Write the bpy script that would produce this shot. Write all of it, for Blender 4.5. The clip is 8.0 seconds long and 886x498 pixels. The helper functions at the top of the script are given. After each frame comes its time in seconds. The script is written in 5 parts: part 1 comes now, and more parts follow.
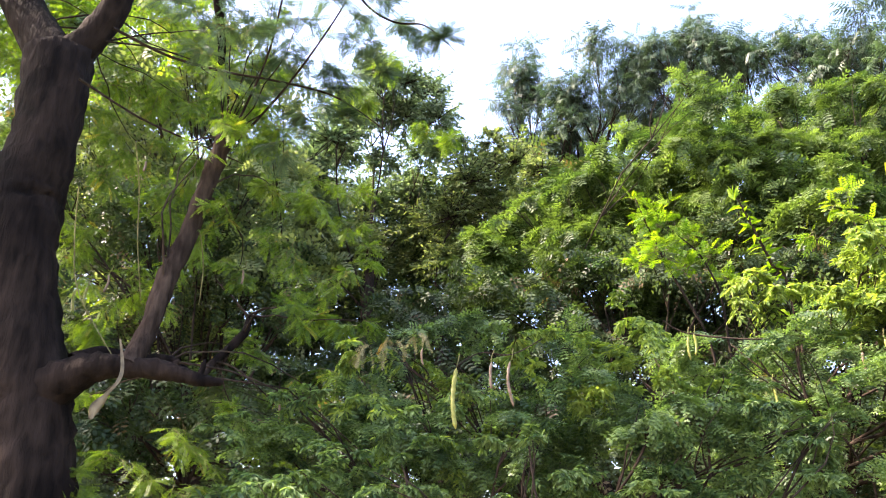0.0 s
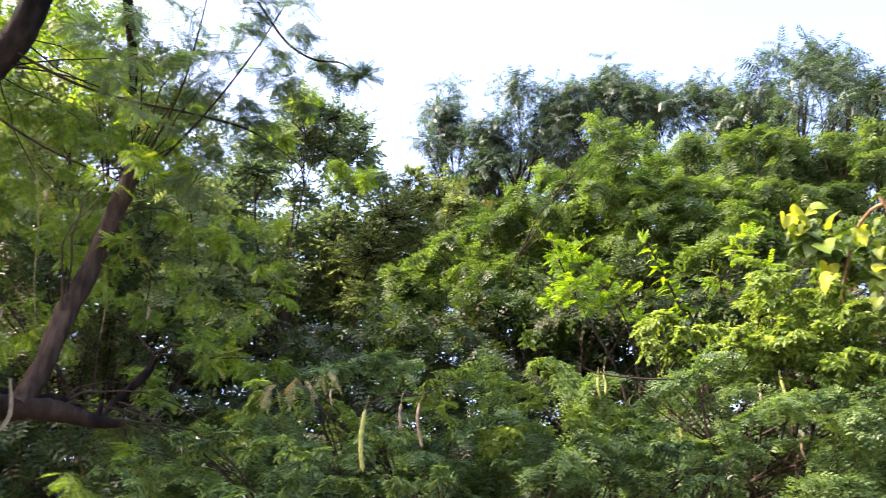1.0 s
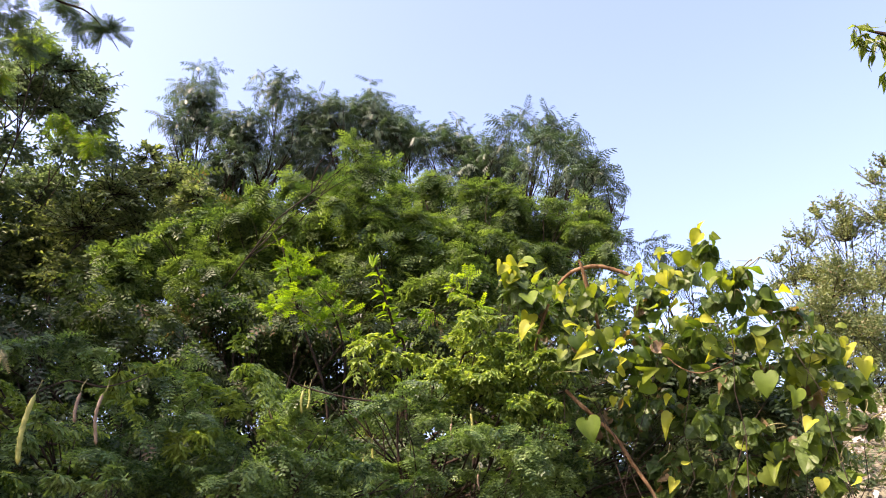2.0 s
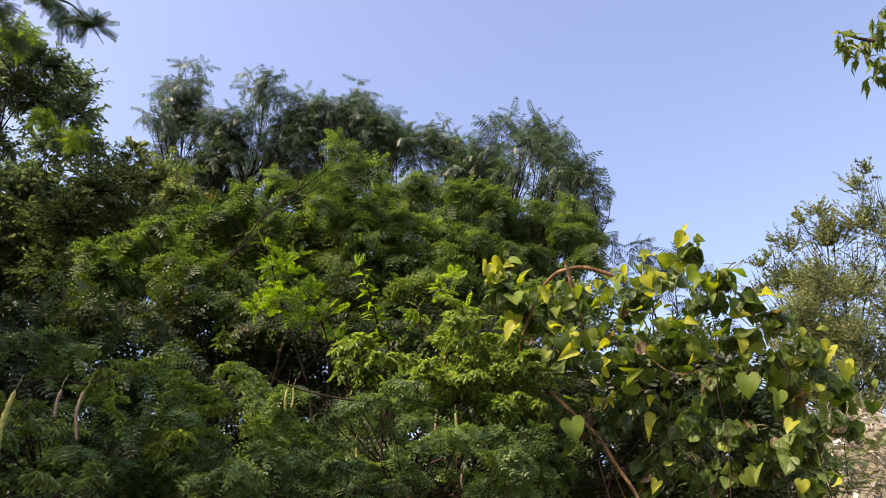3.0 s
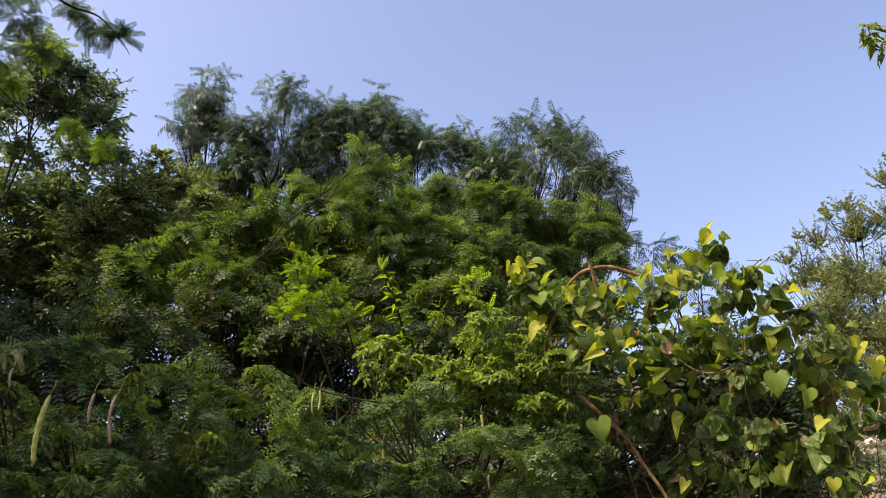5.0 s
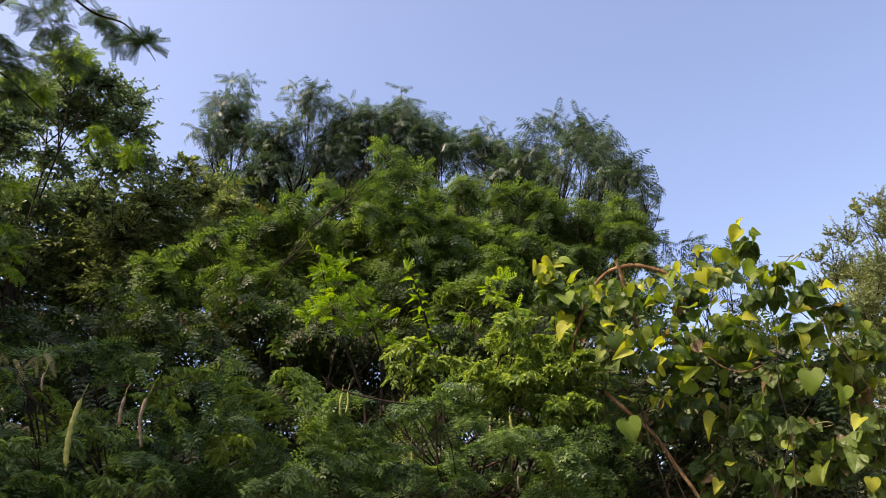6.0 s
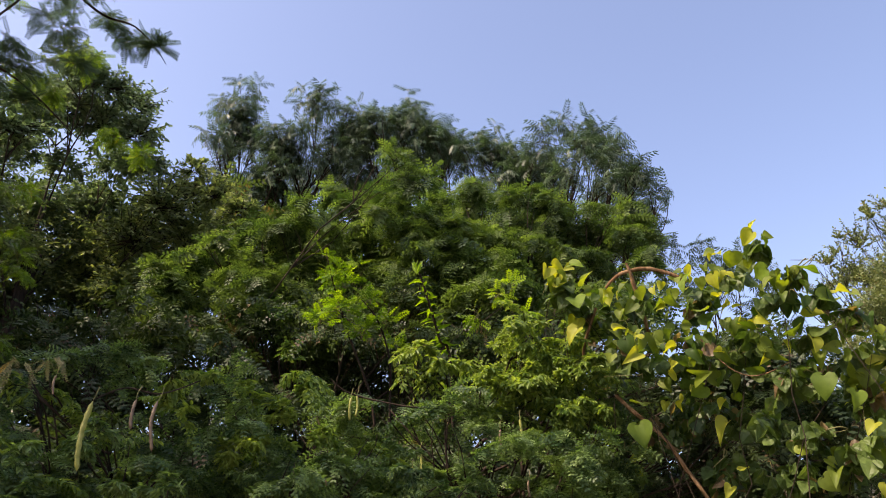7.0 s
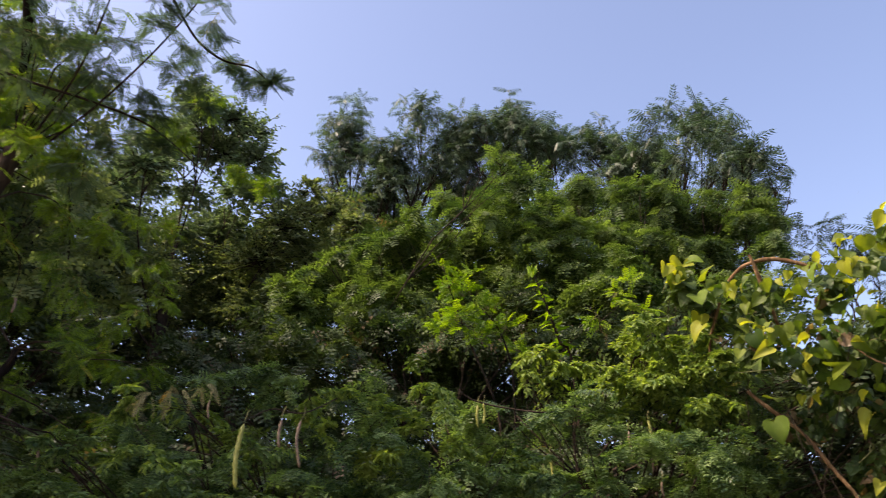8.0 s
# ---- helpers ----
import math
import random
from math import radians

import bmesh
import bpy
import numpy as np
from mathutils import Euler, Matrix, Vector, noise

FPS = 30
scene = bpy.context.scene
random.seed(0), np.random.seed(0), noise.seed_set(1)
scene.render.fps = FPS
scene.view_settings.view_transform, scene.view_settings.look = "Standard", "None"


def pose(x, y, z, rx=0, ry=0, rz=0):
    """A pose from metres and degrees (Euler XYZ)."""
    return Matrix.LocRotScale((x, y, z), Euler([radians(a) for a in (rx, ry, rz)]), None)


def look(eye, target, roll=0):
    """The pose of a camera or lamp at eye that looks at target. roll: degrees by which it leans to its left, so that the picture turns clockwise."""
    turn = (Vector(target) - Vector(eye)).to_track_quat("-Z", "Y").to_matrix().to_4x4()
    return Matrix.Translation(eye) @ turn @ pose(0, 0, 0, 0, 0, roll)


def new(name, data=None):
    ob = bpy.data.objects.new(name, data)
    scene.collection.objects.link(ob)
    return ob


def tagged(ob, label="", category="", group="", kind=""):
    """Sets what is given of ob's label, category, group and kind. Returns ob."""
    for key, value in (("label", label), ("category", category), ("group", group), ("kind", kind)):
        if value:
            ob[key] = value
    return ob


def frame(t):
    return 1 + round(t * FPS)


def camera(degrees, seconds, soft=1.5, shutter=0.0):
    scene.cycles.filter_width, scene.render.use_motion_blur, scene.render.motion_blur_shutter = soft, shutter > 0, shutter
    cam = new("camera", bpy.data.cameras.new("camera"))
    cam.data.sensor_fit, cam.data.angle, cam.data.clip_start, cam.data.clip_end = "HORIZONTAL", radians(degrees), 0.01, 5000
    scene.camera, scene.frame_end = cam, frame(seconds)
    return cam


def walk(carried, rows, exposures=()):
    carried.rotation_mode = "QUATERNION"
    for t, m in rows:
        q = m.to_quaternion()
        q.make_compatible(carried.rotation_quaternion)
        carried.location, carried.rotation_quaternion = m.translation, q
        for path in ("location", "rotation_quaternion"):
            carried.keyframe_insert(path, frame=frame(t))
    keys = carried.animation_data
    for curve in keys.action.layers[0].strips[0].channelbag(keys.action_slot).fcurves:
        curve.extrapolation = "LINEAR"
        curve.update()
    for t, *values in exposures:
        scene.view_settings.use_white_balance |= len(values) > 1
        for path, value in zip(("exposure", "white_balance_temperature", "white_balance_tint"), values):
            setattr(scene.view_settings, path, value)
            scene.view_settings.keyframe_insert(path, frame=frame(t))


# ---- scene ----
cam = camera(60.0, 8.0, soft=1.0, shutter=0.15)
PATH = [
    (0, (0.117, 0.37, 1.525), (0.048, 2.211, 2.304), 0.4),
    (0.2, (0.126, 0.373, 1.532), (0.084, 2.201, 2.342), 0.1),
    (0.3, (0.130, 0.375, 1.535), (0.091, 2.199, 2.354), 0.0),
    (0.5, (0.139, 0.378, 1.542), (0.112, 2.196, 2.375), 0.0),
    (0.7, (0.145, 0.374, 1.539), (0.135, 2.185, 2.387), 0.0),
    (1, (0.153, 0.368, 1.535), (0.283, 2.167, 2.399), -1.2),
    (1.2, (0.163, 0.381, 1.534), (0.483, 2.151, 2.409), -1.5),
    (1.5, (0.177, 0.401, 1.532), (0.78, 2.091, 2.414), -0.8),
    (1.7, (0.181, 0.395, 1.533), (0.91, 2.033, 2.42), -0.6),
    (2, (0.18, 0.392, 1.537), (0.963, 2.004, 2.425), -0.3),
    (2.2, (0.178, 0.388, 1.537), (0.981, 1.991, 2.422), -0.1),
    (3.5, (0.182, 0.401, 1.527), (0.998, 1.992, 2.421), -0.3),
    (4, (0.178, 0.392, 1.53), (0.983, 1.991, 2.423), -0.3),
    (4.5, (0.172, 0.391, 1.527), (0.956, 1.999, 2.421), -0.4),
    (5.8, (0.172, 0.402, 1.519), (0.887, 2.037, 2.421), -0.2),
    (6, (0.176, 0.409, 1.519), (0.878, 2.049, 2.423), -0.2),
    (6.5, (0.172, 0.426, 1.523), (0.866, 2.068, 2.43), 0.0),
    (7, (0.165, 0.424, 1.529), (0.851, 2.069, 2.438), 0.1),
    (7.5, (0.152, 0.412, 1.54), (0.807, 2.071, 2.446), 0.3),
    (7.7, (0.140, 0.390, 1.541), (0.737, 2.071, 2.446), 0.4),
    (8, (0.122, 0.357, 1.543), (0.535, 2.092, 2.449), 0.2),
]
walk(cam, [(t, look(eye, target, roll)) for t, eye, target, roll in PATH],
     exposures=[(0, 3.0, 6850, 22), (0.5, 2.86, 6850, 24), (1.0, 2.78, 6850, 26), (1.5, 2.4, 6950, 31), (2.2, 2.0, 7150, 31), (3.3, 1.4, 7300, 23), (8, 1.36, 7300, 23)])

# ---- sky and sun ----
SUN_AZ, SUN_EL = 95.0, 47.0          # degrees to the left of +y, degrees above the horizon
world = bpy.data.worlds.new("sky")
scene.world = world
world.use_nodes = True
wn = world.node_tree.nodes
sky = wn.new("ShaderNodeTexSky")
sky.sky_type, sky.sun_disc = "NISHITA", False
sky.sun_elevation, sky.sun_rotation = radians(SUN_EL), radians(-SUN_AZ)
sky.air_density, sky.dust_density, sky.ozone_density = 0.85, 2.5, 1.6
wn["Background"].inputs["Strength"].default_value = 0.15
world.node_tree.links.new(sky.outputs["Color"], wn["Background"].inputs["Color"])

sun_data = bpy.data.lights.new("sun", "SUN")
sun_data.energy, sun_data.angle, sun_data.color = 3.3, radians(0.6), (1.0, 0.9, 0.74)
sun = new("sun", sun_data)
az, el = radians(SUN_AZ), radians(SUN_EL)
sun.matrix_world = look(Vector((-math.sin(az) * math.cos(el), math.cos(az) * math.cos(el), math.sin(el))) * 30, (0, 0, 0))


# ---- materials ----
def nodes_of(name):
    m = bpy.data.materials.new(name)
    m.use_nodes = True
    nt = m.node_tree
    return m, nt, nt.nodes, nt.links, nt.nodes["Principled BSDF"]


def leaf_material(name, dark, light, glow, through_share=0.4, rough=0.5, dead=None, by_object=False, patch=1.6):
    """Leaf blade: colour varies from leaf to leaf and in drifts over the crown; part of the light passes through."""
    m, nt, nodes, links, bsdf = nodes_of(name)
    if by_object:
        var = nodes.new("ShaderNodeObjectInfo").outputs["Random"]
    else:
        at = nodes.new("ShaderNodeAttribute")
        at.attribute_name = "tint"
        var = at.outputs["Fac"]
    geo = nodes.new("ShaderNodeNewGeometry")
    drift = nodes.new("ShaderNodeTexNoise")
    drift.inputs["Scale"].default_value, drift.inputs["Detail"].default_value = patch, 2.0
    links.new(geo.outputs["Position"], drift.inputs["Vector"])
    add = nodes.new("ShaderNodeMath")
    add.operation = "MULTIPLY_ADD"
    add.inputs[1].default_value = 0.85
    links.new(var, add.inputs[0])
    shift = nodes.new("ShaderNodeMath")
    shift.operation, shift.inputs[1].default_value, shift.inputs[2].default_value = "MULTIPLY_ADD", 1.5, -0.67
    links.new(drift.outputs["Fac"], shift.inputs[0])
    links.new(shift.outputs[0], add.inputs[2])
    ramp = nodes.new("ShaderNodeValToRGB")
    ramp.color_ramp.elements[0].color, ramp.color_ramp.elements[1].color = (*dark, 1), (*light, 1)
    ramp.color_ramp.elements[0].position, ramp.color_ramp.elements[1].position = 0.1, 0.9
    links.new(add.outputs[0], ramp.inputs["Fac"])
    colour = ramp.outputs["Color"]
    fleck = nodes.new("ShaderNodeTexNoise")
    fleck.inputs["Scale"].default_value = 55.0
    links.new(geo.outputs["Position"], fleck.inputs["Vector"])
    mottle = nodes.new("ShaderNodeMix")
    mottle.data_type, mottle.blend_type = "RGBA", "MULTIPLY"
    mottle.inputs["Factor"].default_value = 0.35
    links.new(colour, mottle.inputs["A"])
    links.new(fleck.outputs["Fac"], mottle.inputs["B"])
    colour = mottle.outputs["Result"]
    if dead:
        pick = nodes.new("ShaderNodeMath")
        pick.operation, pick.inputs[1].default_value = "GREATER_THAN", dead[1]
        links.new(var, pick.inputs[0])
        sere = nodes.new("ShaderNodeMix")
        sere.data_type = "RGBA"
        links.new(pick.outputs[0], sere.inputs["Factor"])
        links.new(colour, sere.inputs["A"])
        sere.inputs["B"].default_value = (*dead[0], 1)
        colour = sere.outputs["Result"]
    links.new(colour, bsdf.inputs["Base Color"])
    bsdf.inputs["Roughness"].default_value = rough
    bsdf.inputs["Specular IOR Level"].default_value = 0.3
    tr = nodes.new("ShaderNodeBsdfTranslucent")
    warm = nodes.new("ShaderNodeMix")
    warm.data_type, warm.blend_type = "RGBA", "MULTIPLY"
    warm.inputs["Factor"].default_value = 1.0
    links.new(colour, warm.inputs["A"])
    warm.inputs["B"].default_value = (*glow, 1)
    links.new(warm.outputs["Result"], tr.inputs["Color"])
    mix = nodes.new("ShaderNodeMixShader")
    mix.inputs["Fac"].default_value = through_share
    links.new(bsdf.outputs[0], mix.inputs[1])
    links.new(tr.outputs[0], mix.inputs[2])
    links.new(mix.outputs[0], nodes["Material Output"].inputs["Surface"])
    return m


def bark_material(name, dark, light, scale=1.0, bump=0.6):
    """Rough bark with furrows that run along z and blotches."""
    m, nt, nodes, links, bsdf = nodes_of(name)
    geo = nodes.new("ShaderNodeNewGeometry")
    squeeze = nodes.new("ShaderNodeMapping")
    squeeze.inputs["Scale"].default_value = (26 * scale, 26 * scale, 5 * scale)
    links.new(geo.outputs["Position"], squeeze.inputs["Vector"])
    furrow = nodes.new("ShaderNodeTexNoise")
    furrow.inputs["Detail"].default_value, furrow.inputs["Scale"].default_value = 6.0, 1.0
    links.new(squeeze.outputs[0], furrow.inputs["Vector"])
    blot = nodes.new("ShaderNodeTexNoise")
    blot.inputs["Scale"].default_value, blot.inputs["Detail"].default_value = 4.5 * scale, 3.0
    links.new(geo.outputs["Position"], blot.inputs["Vector"])
    both = nodes.new("ShaderNodeMath")
    both.operation = "MULTIPLY"
    links.new(furrow.outputs["Fac"], both.inputs[0])
    links.new(blot.outputs["Fac"], both.inputs[1])
    ramp = nodes.new("ShaderNodeValToRGB")
    ramp.color_ramp.elements[0].color, ramp.color_ramp.elements[1].color = (*dark, 1), (*light, 1)
    ramp.color_ramp.elements[0].position, ramp.color_ramp.elements[1].position = 0.14, 0.42
    links.new(both.outputs[0], ramp.inputs["Fac"])
    links.new(ramp.outputs["Color"], bsdf.inputs["Base Color"])
    bsdf.inputs["Roughness"].default_value = 0.9
    bsdf.inputs["Specular IOR Level"].default_value = 0.06
    bp = nodes.new("ShaderNodeBump")
    bp.inputs["Strength"].default_value, bp.inputs["Distance"].default_value = bump, 0.02
    links.new(furrow.outputs["Fac"], bp.inputs["Height"])
    links.new(bp.outputs[0], bsdf.inputs["Normal"])
    return m


def plain_material(name, a, b, scale=30.0, rough=0.7, glow=0.0):
    """Two-tone noise between a and b, for pods, straw, soil and stone."""
    m, nt, nodes, links, bsdf = nodes_of(name)
    geo = nodes.new("ShaderNodeNewGeometry")
    n1 = nodes.new("ShaderNodeTexNoise")
    n1.inputs["Scale"].default_value, n1.inputs["Detail"].default_value = scale, 5.0
    links.new(geo.outputs["Position"], n1.inputs["Vector"])
    ramp = nodes.new("ShaderNodeValToRGB")
    ramp.color_ramp.elements[0].color, ramp.color_ramp.elements[1].color = (*a, 1), (*b, 1)
    ramp.color_ramp.elements[0].position, ramp.color_ramp.elements[1].position = 0.32, 0.68
    links.new(n1.outputs["Fac"], ramp.inputs["Fac"])
    links.new(ramp.outputs["Color"], bsdf.inputs["Base Color"])
    bsdf.inputs["Roughness"].default_value = rough
    bp = nodes.new("ShaderNodeBump")
    bp.inputs["Strength"].default_value, bp.inputs["Distance"].default_value = 0.5, 0.01
    links.new(n1.outputs["Fac"], bp.inputs["Height"])
    links.new(bp.outputs[0], bsdf.inputs["Normal"])
    if glow:
        tr = nodes.new("ShaderNodeBsdfTranslucent")
        links.new(ramp.outputs["Color"], tr.inputs["Color"])
        mix = nodes.new("ShaderNodeMixShader")
        mix.inputs["Fac"].default_value = glow
        links.new(bsdf.outputs[0], mix.inputs[1])
        links.new(tr.outputs[0], mix.inputs[2])
        links.new(mix.outputs[0], nodes["Material Output"].inputs["Surface"])
    return m


M_NEEM = leaf_material("neem_leaf", (0.03, 0.054, 0.034), (0.095, 0.14, 0.075), (1.3, 1.6, 0.8), 0.3, 0.45)
M_BROAD = leaf_material("broad_leaf", (0.075, 0.122, 0.068), (0.21, 0.275, 0.15), (1.4, 1.6, 0.8), 0.32, 0.42)
M_HUMP = leaf_material("dull_leaf", (0.085, 0.125, 0.055), (0.235, 0.28, 0.12), (1.5, 1.6, 0.7), 0.45, 0.5)
M_FEATHER = leaf_material("feathery_leaf", (0.03, 0.062, 0.022), (0.145, 0.21, 0.06), (1.5, 1.7, 0.6), 0.42, 0.5)
# green darkened to put the thicket's inner shade into the leaf colour
M_SHADED = leaf_material("shaded_leaf", (0.022, 0.045, 0.018), (0.066, 0.1, 0.036), (1.5, 1.6, 0.5), 0.35, 0.5, dead=((0.11, 0.08, 0.045), 0.965))
M_NEAR = leaf_material("mesquite_leaf", (0.052, 0.105, 0.018), (0.19, 0.29, 0.042), (1.6, 1.7, 0.4), 0.5, 0.5, dead=((0.26, 0.23, 0.05), 0.985))
# mesquite leaf in darker grey-green, the silhouette against the sky put into its colour
M_SILHOUETTE = leaf_material("silhouette_leaf", (0.04, 0.075, 0.04), (0.1, 0.155, 0.08), (1.4, 1.6, 0.8), 0.35, 0.5)
M_HEART_OUT = leaf_material("outer_heart_leaf", (0.045, 0.1, 0.014), (0.19, 0.28, 0.03), (1.6, 1.6, 0.4), 0.5, 0.55, dead=((0.28, 0.3, 0.025), 0.88), patch=1.2)
M_SHRUB = leaf_material("thorn_shrub_leaf", (0.036, 0.08, 0.032), (0.175, 0.26, 0.092), (1.5, 1.65, 0.6), 0.42, 0.42, patch=3.5)
M_LIME = leaf_material("lime_shrub_leaf", (0.08, 0.15, 0.036), (0.27, 0.365, 0.085), (1.6, 1.6, 0.5), 0.45, 0.5)
M_SPRIG = leaf_material("young_leaf", (0.09, 0.19, 0.012), (0.26, 0.4, 0.028), (1.6, 1.6, 0.4), 0.5, 0.5)
M_KHAKI = leaf_material("khaki_leaf", (0.085, 0.128, 0.05), (0.26, 0.315, 0.13), (1.3, 1.25, 0.6), 0.3, 0.5, dead=((0.24, 0.2, 0.12), 0.95))
M_OVER = leaf_material("fig_leaf", (0.04, 0.075, 0.012), (0.13, 0.18, 0.02), (1.6, 1.7, 0.4), 0.4, 0.35)
M_HEART = leaf_material("heart_leaf", (0.05, 0.1, 0.016), (0.26, 0.32, 0.036), (1.6, 1.6, 0.4), 0.5, 0.55, dead=((0.29, 0.31, 0.035), 0.74), by_object=True, patch=1.2)
# darker copy of the heart leaf, the heap's inner shade put into its colour
M_HEART_SHADED = leaf_material("shaded_heart_leaf", (0.035, 0.07, 0.02), (0.125, 0.185, 0.045), (1.5, 1.6, 0.5), 0.45, 0.45, dead=((0.16, 0.11, 0.06), 0.93))
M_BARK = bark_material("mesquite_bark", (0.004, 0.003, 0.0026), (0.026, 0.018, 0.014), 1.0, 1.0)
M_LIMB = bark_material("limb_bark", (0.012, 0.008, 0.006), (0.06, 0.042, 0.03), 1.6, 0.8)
M_BRANCH = bark_material("branch_bark", (0.0126, 0.0094, 0.0072), (0.0546, 0.039, 0.0288), 2.0, 0.5)
M_STEM = bark_material("climber_stem", (0.09, 0.05, 0.025), (0.24, 0.15, 0.08), 3.0, 0.4)
M_TWIG = bark_material("green_twig", (0.09, 0.09, 0.04), (0.22, 0.20, 0.09), 3.0, 0.2)
M_POD_Y = plain_material("ripe_pod", (0.17, 0.18, 0.025), (0.28, 0.28, 0.06), 60, 0.5, 0.2)
M_POD_B = plain_material("dry_pod", (0.0924, 0.0585, 0.0324), (0.1764, 0.1209, 0.072), 60, 0.6)
M_STRAW = leaf_material("withered_leaf", (0.12, 0.12, 0.055), (0.25, 0.24, 0.12), (1.2, 1.1, 0.7), 0.35, 0.7, dead=((0.3, 0.19, 0.02), 0.93))
M_STRIP = plain_material("pale_bark_strip", (0.17, 0.15, 0.1), (0.3, 0.27, 0.18), 40, 0.8)
M_TORN = plain_material("torn_bark", (0.10, 0.08, 0.05), (0.2, 0.165, 0.1), 40, 0.9)
M_LITTER = leaf_material("leaf_litter", (0.12, 0.09, 0.05), (0.30, 0.26, 0.16), (1.0, 0.9, 0.7), 0.15, 0.8, dead=((0.12, 0.15, 0.04), 0.75))
M_SOIL = plain_material("dry_soil", (0.085, 0.08, 0.05), (0.19, 0.178, 0.118), 1.8, 0.95)
M_STONE = plain_material("pale_stone", (0.2, 0.185, 0.16), (0.42, 0.4, 0.35), 7, 0.9)


# ---- where the crowns, limbs and pods stand: x, y, z, radius ----
NEEM_A = [
    (1.01, 11.1, 9.49, 0.422), (0.99, 11.45, 9.02, 0.289), (1.34, 11.14, 8.69, 0.415), (2.09, 10.31, 9.12, 0.424), (1.85, 10.43, 8.47, 0.358),
    (2.59, 10.42, 9.07, 0.416), (2.54, 10.83, 8.59, 0.419), (1.6, 10.85, 7.88, 0.398), (2.86, 10.24, 8.41, 0.307), (2.38, 11.88, 8.56, 0.49),
    (1.07, 11.14, 9.07, 0.334), (0.64, 10.85, 8.54, 0.22), (0.94, 10.99, 8.3, 0.28), (1.52, 10.5, 8.58, 0.28), (1.76, 10.67, 8.27, 0.32),
    (1.53, 10.91, 7.95, 0.3),
]
NEEM_B = [
    (3.65, 10.24, 9.31, 0.41), (4.22, 10.38, 9.25, 0.348), (3.79, 11.35, 9.31, 0.44), (4.39, 11.19, 9.06, 0.457), (4.8, 10.74, 9.32, 0.308),
    (3.62, 11.08, 8.51, 0.436), (3.24, 11.47, 8.3, 0.44), (2.92, 10.09, 8.86, 0.3), (3.13, 10.24, 8.81, 0.36), (2.82, 10.43, 8.67, 0.36),
    (3.65, 10.07, 8.8, 0.36), (4.03, 10.03, 8.67, 0.36),
]
NEEM_C = [
    (5.02, 9.95, 8.92, 0.343), (5.33, 8.83, 8.38, 0.33), (6.11, 9.04, 8.91, 0.383), (6.39, 8.65, 8.34, 0.32), (7.26, 9.31, 8.48, 0.344),
    (6.88, 8.48, 7.43, 0.217), (5.54, 9.96, 8.55, 0.36), (6.95, 9.78, 8.17, 0.434), (6.08, 9.56, 7.26, 0.485), (5.56, 10.9, 7.84, 0.533),
    (7.38, 9.85, 7.58, 0.518), (7.08, 8.66, 6.78, 0.276), (5.02, 10.43, 8.36, 0.39), (5.52, 9.26, 7.5, 0.393), (7.13, 9.16, 7.65, 0.346),
    (7.34, 9.05, 7.33, 0.26), (6.53, 8.7, 7.93, 0.285), (4.38, 9.82, 8.5, 0.28), (4.74, 9.59, 8.6, 0.24), (5.12, 9.55, 8.4, 0.28),
    (6.45, 8.01, 7.62, 0.26), (6.68, 8.02, 7.35, 0.2), (6.02, 8.06, 7.97, 0.28), (5.36, 7.89, 7.68, 0.26), (5.35, 8.15, 7.35, 0.28),
    (5.76, 7.91, 7.28, 0.26),
]
NEEM_D = [
    (7.63, 8.34, 6.6, 0.228), (8.18, 8.36, 6.64, 0.248), (8.28, 7.93, 6.21, 0.192), (7.33, 8.53, 6.39, 0.265), (8.08, 8.59, 6.23, 0.308),
    (8.74, 7.98, 5.55, 0.22), (8.59, 8.41, 5.87, 0.274),
]
BROAD_E = [
    (-0.87, 7.41, 6.58, 0.255), (-0.6, 7.57, 6.58, 0.221), (-0.37, 8.13, 6.82, 0.227), (-1.01, 7.88, 6.45, 0.305), (-0.59, 7.97, 6.39, 0.252),
    (-0.25, 7.74, 6.18, 0.224), (-1.16, 7.42, 6.02, 0.27), (-1.37, 8.56, 6.23, 0.196), (-0.85, 7.78, 5.67, 0.179), (-0.43, 8.55, 6.24, 0.254),
    (-0.12, 8.04, 6.01, 0.229), (-0.67, 8.89, 5.85, 0.318), (-1.07, 8.3, 5.45, 0.288), (-1.68, 8.52, 6.19, 0.3), (-1.56, 8.38, 5.52, 0.286),
    (-1.77, 7.97, 5.37, 0.322), (-1.82, 8.73, 5.18, 0.345),
]
BROAD_E2 = [
    (-3.2, 6.37, 6.05, 0.3), (-2.8, 6.38, 6.32, 0.249), (-2.44, 6.46, 5.96, 0.246), (-3.2, 5.74, 5.88, 0.298), (-2.17, 6.87, 5.91, 0.229),
    (-3.53, 5.48, 5.68, 0.285), (-1.31, 7.32, 5.71, 0.238), (-1.59, 7.38, 5.34, 0.294), (-1.9, 6.95, 5.3, 0.252), (-2.15, 7.6, 5.06, 0.328),
    (-2.25, 6.55, 5.32, 0.24), (-2.48, 6.97, 4.94, 0.303), (-3.04, 7.1, 5.34, 0.316), (-3.2, 6.43, 5.27, 0.29), (-3.66, 6.88, 4.91, 0.329),
    (-3.92, 6.4, 5.2, 0.315), (-3.12, 6.94, 5.91, 0.26), (-3.92, 6.54, 5.92, 0.305), (-4.18, 6.69, 4.7, 0.318), (-1.53, 7.8, 5.02, 0.334),
    (-3.3, 5.51, 5.93, 0.242), (-3.06, 6.12, 6.52, 0.244), (-4.16, 6.18, 5.86, 0.291), (-2.59, 6.56, 5.58, 0.244), (-3.34, 6.34, 5.7, 0.267),
]
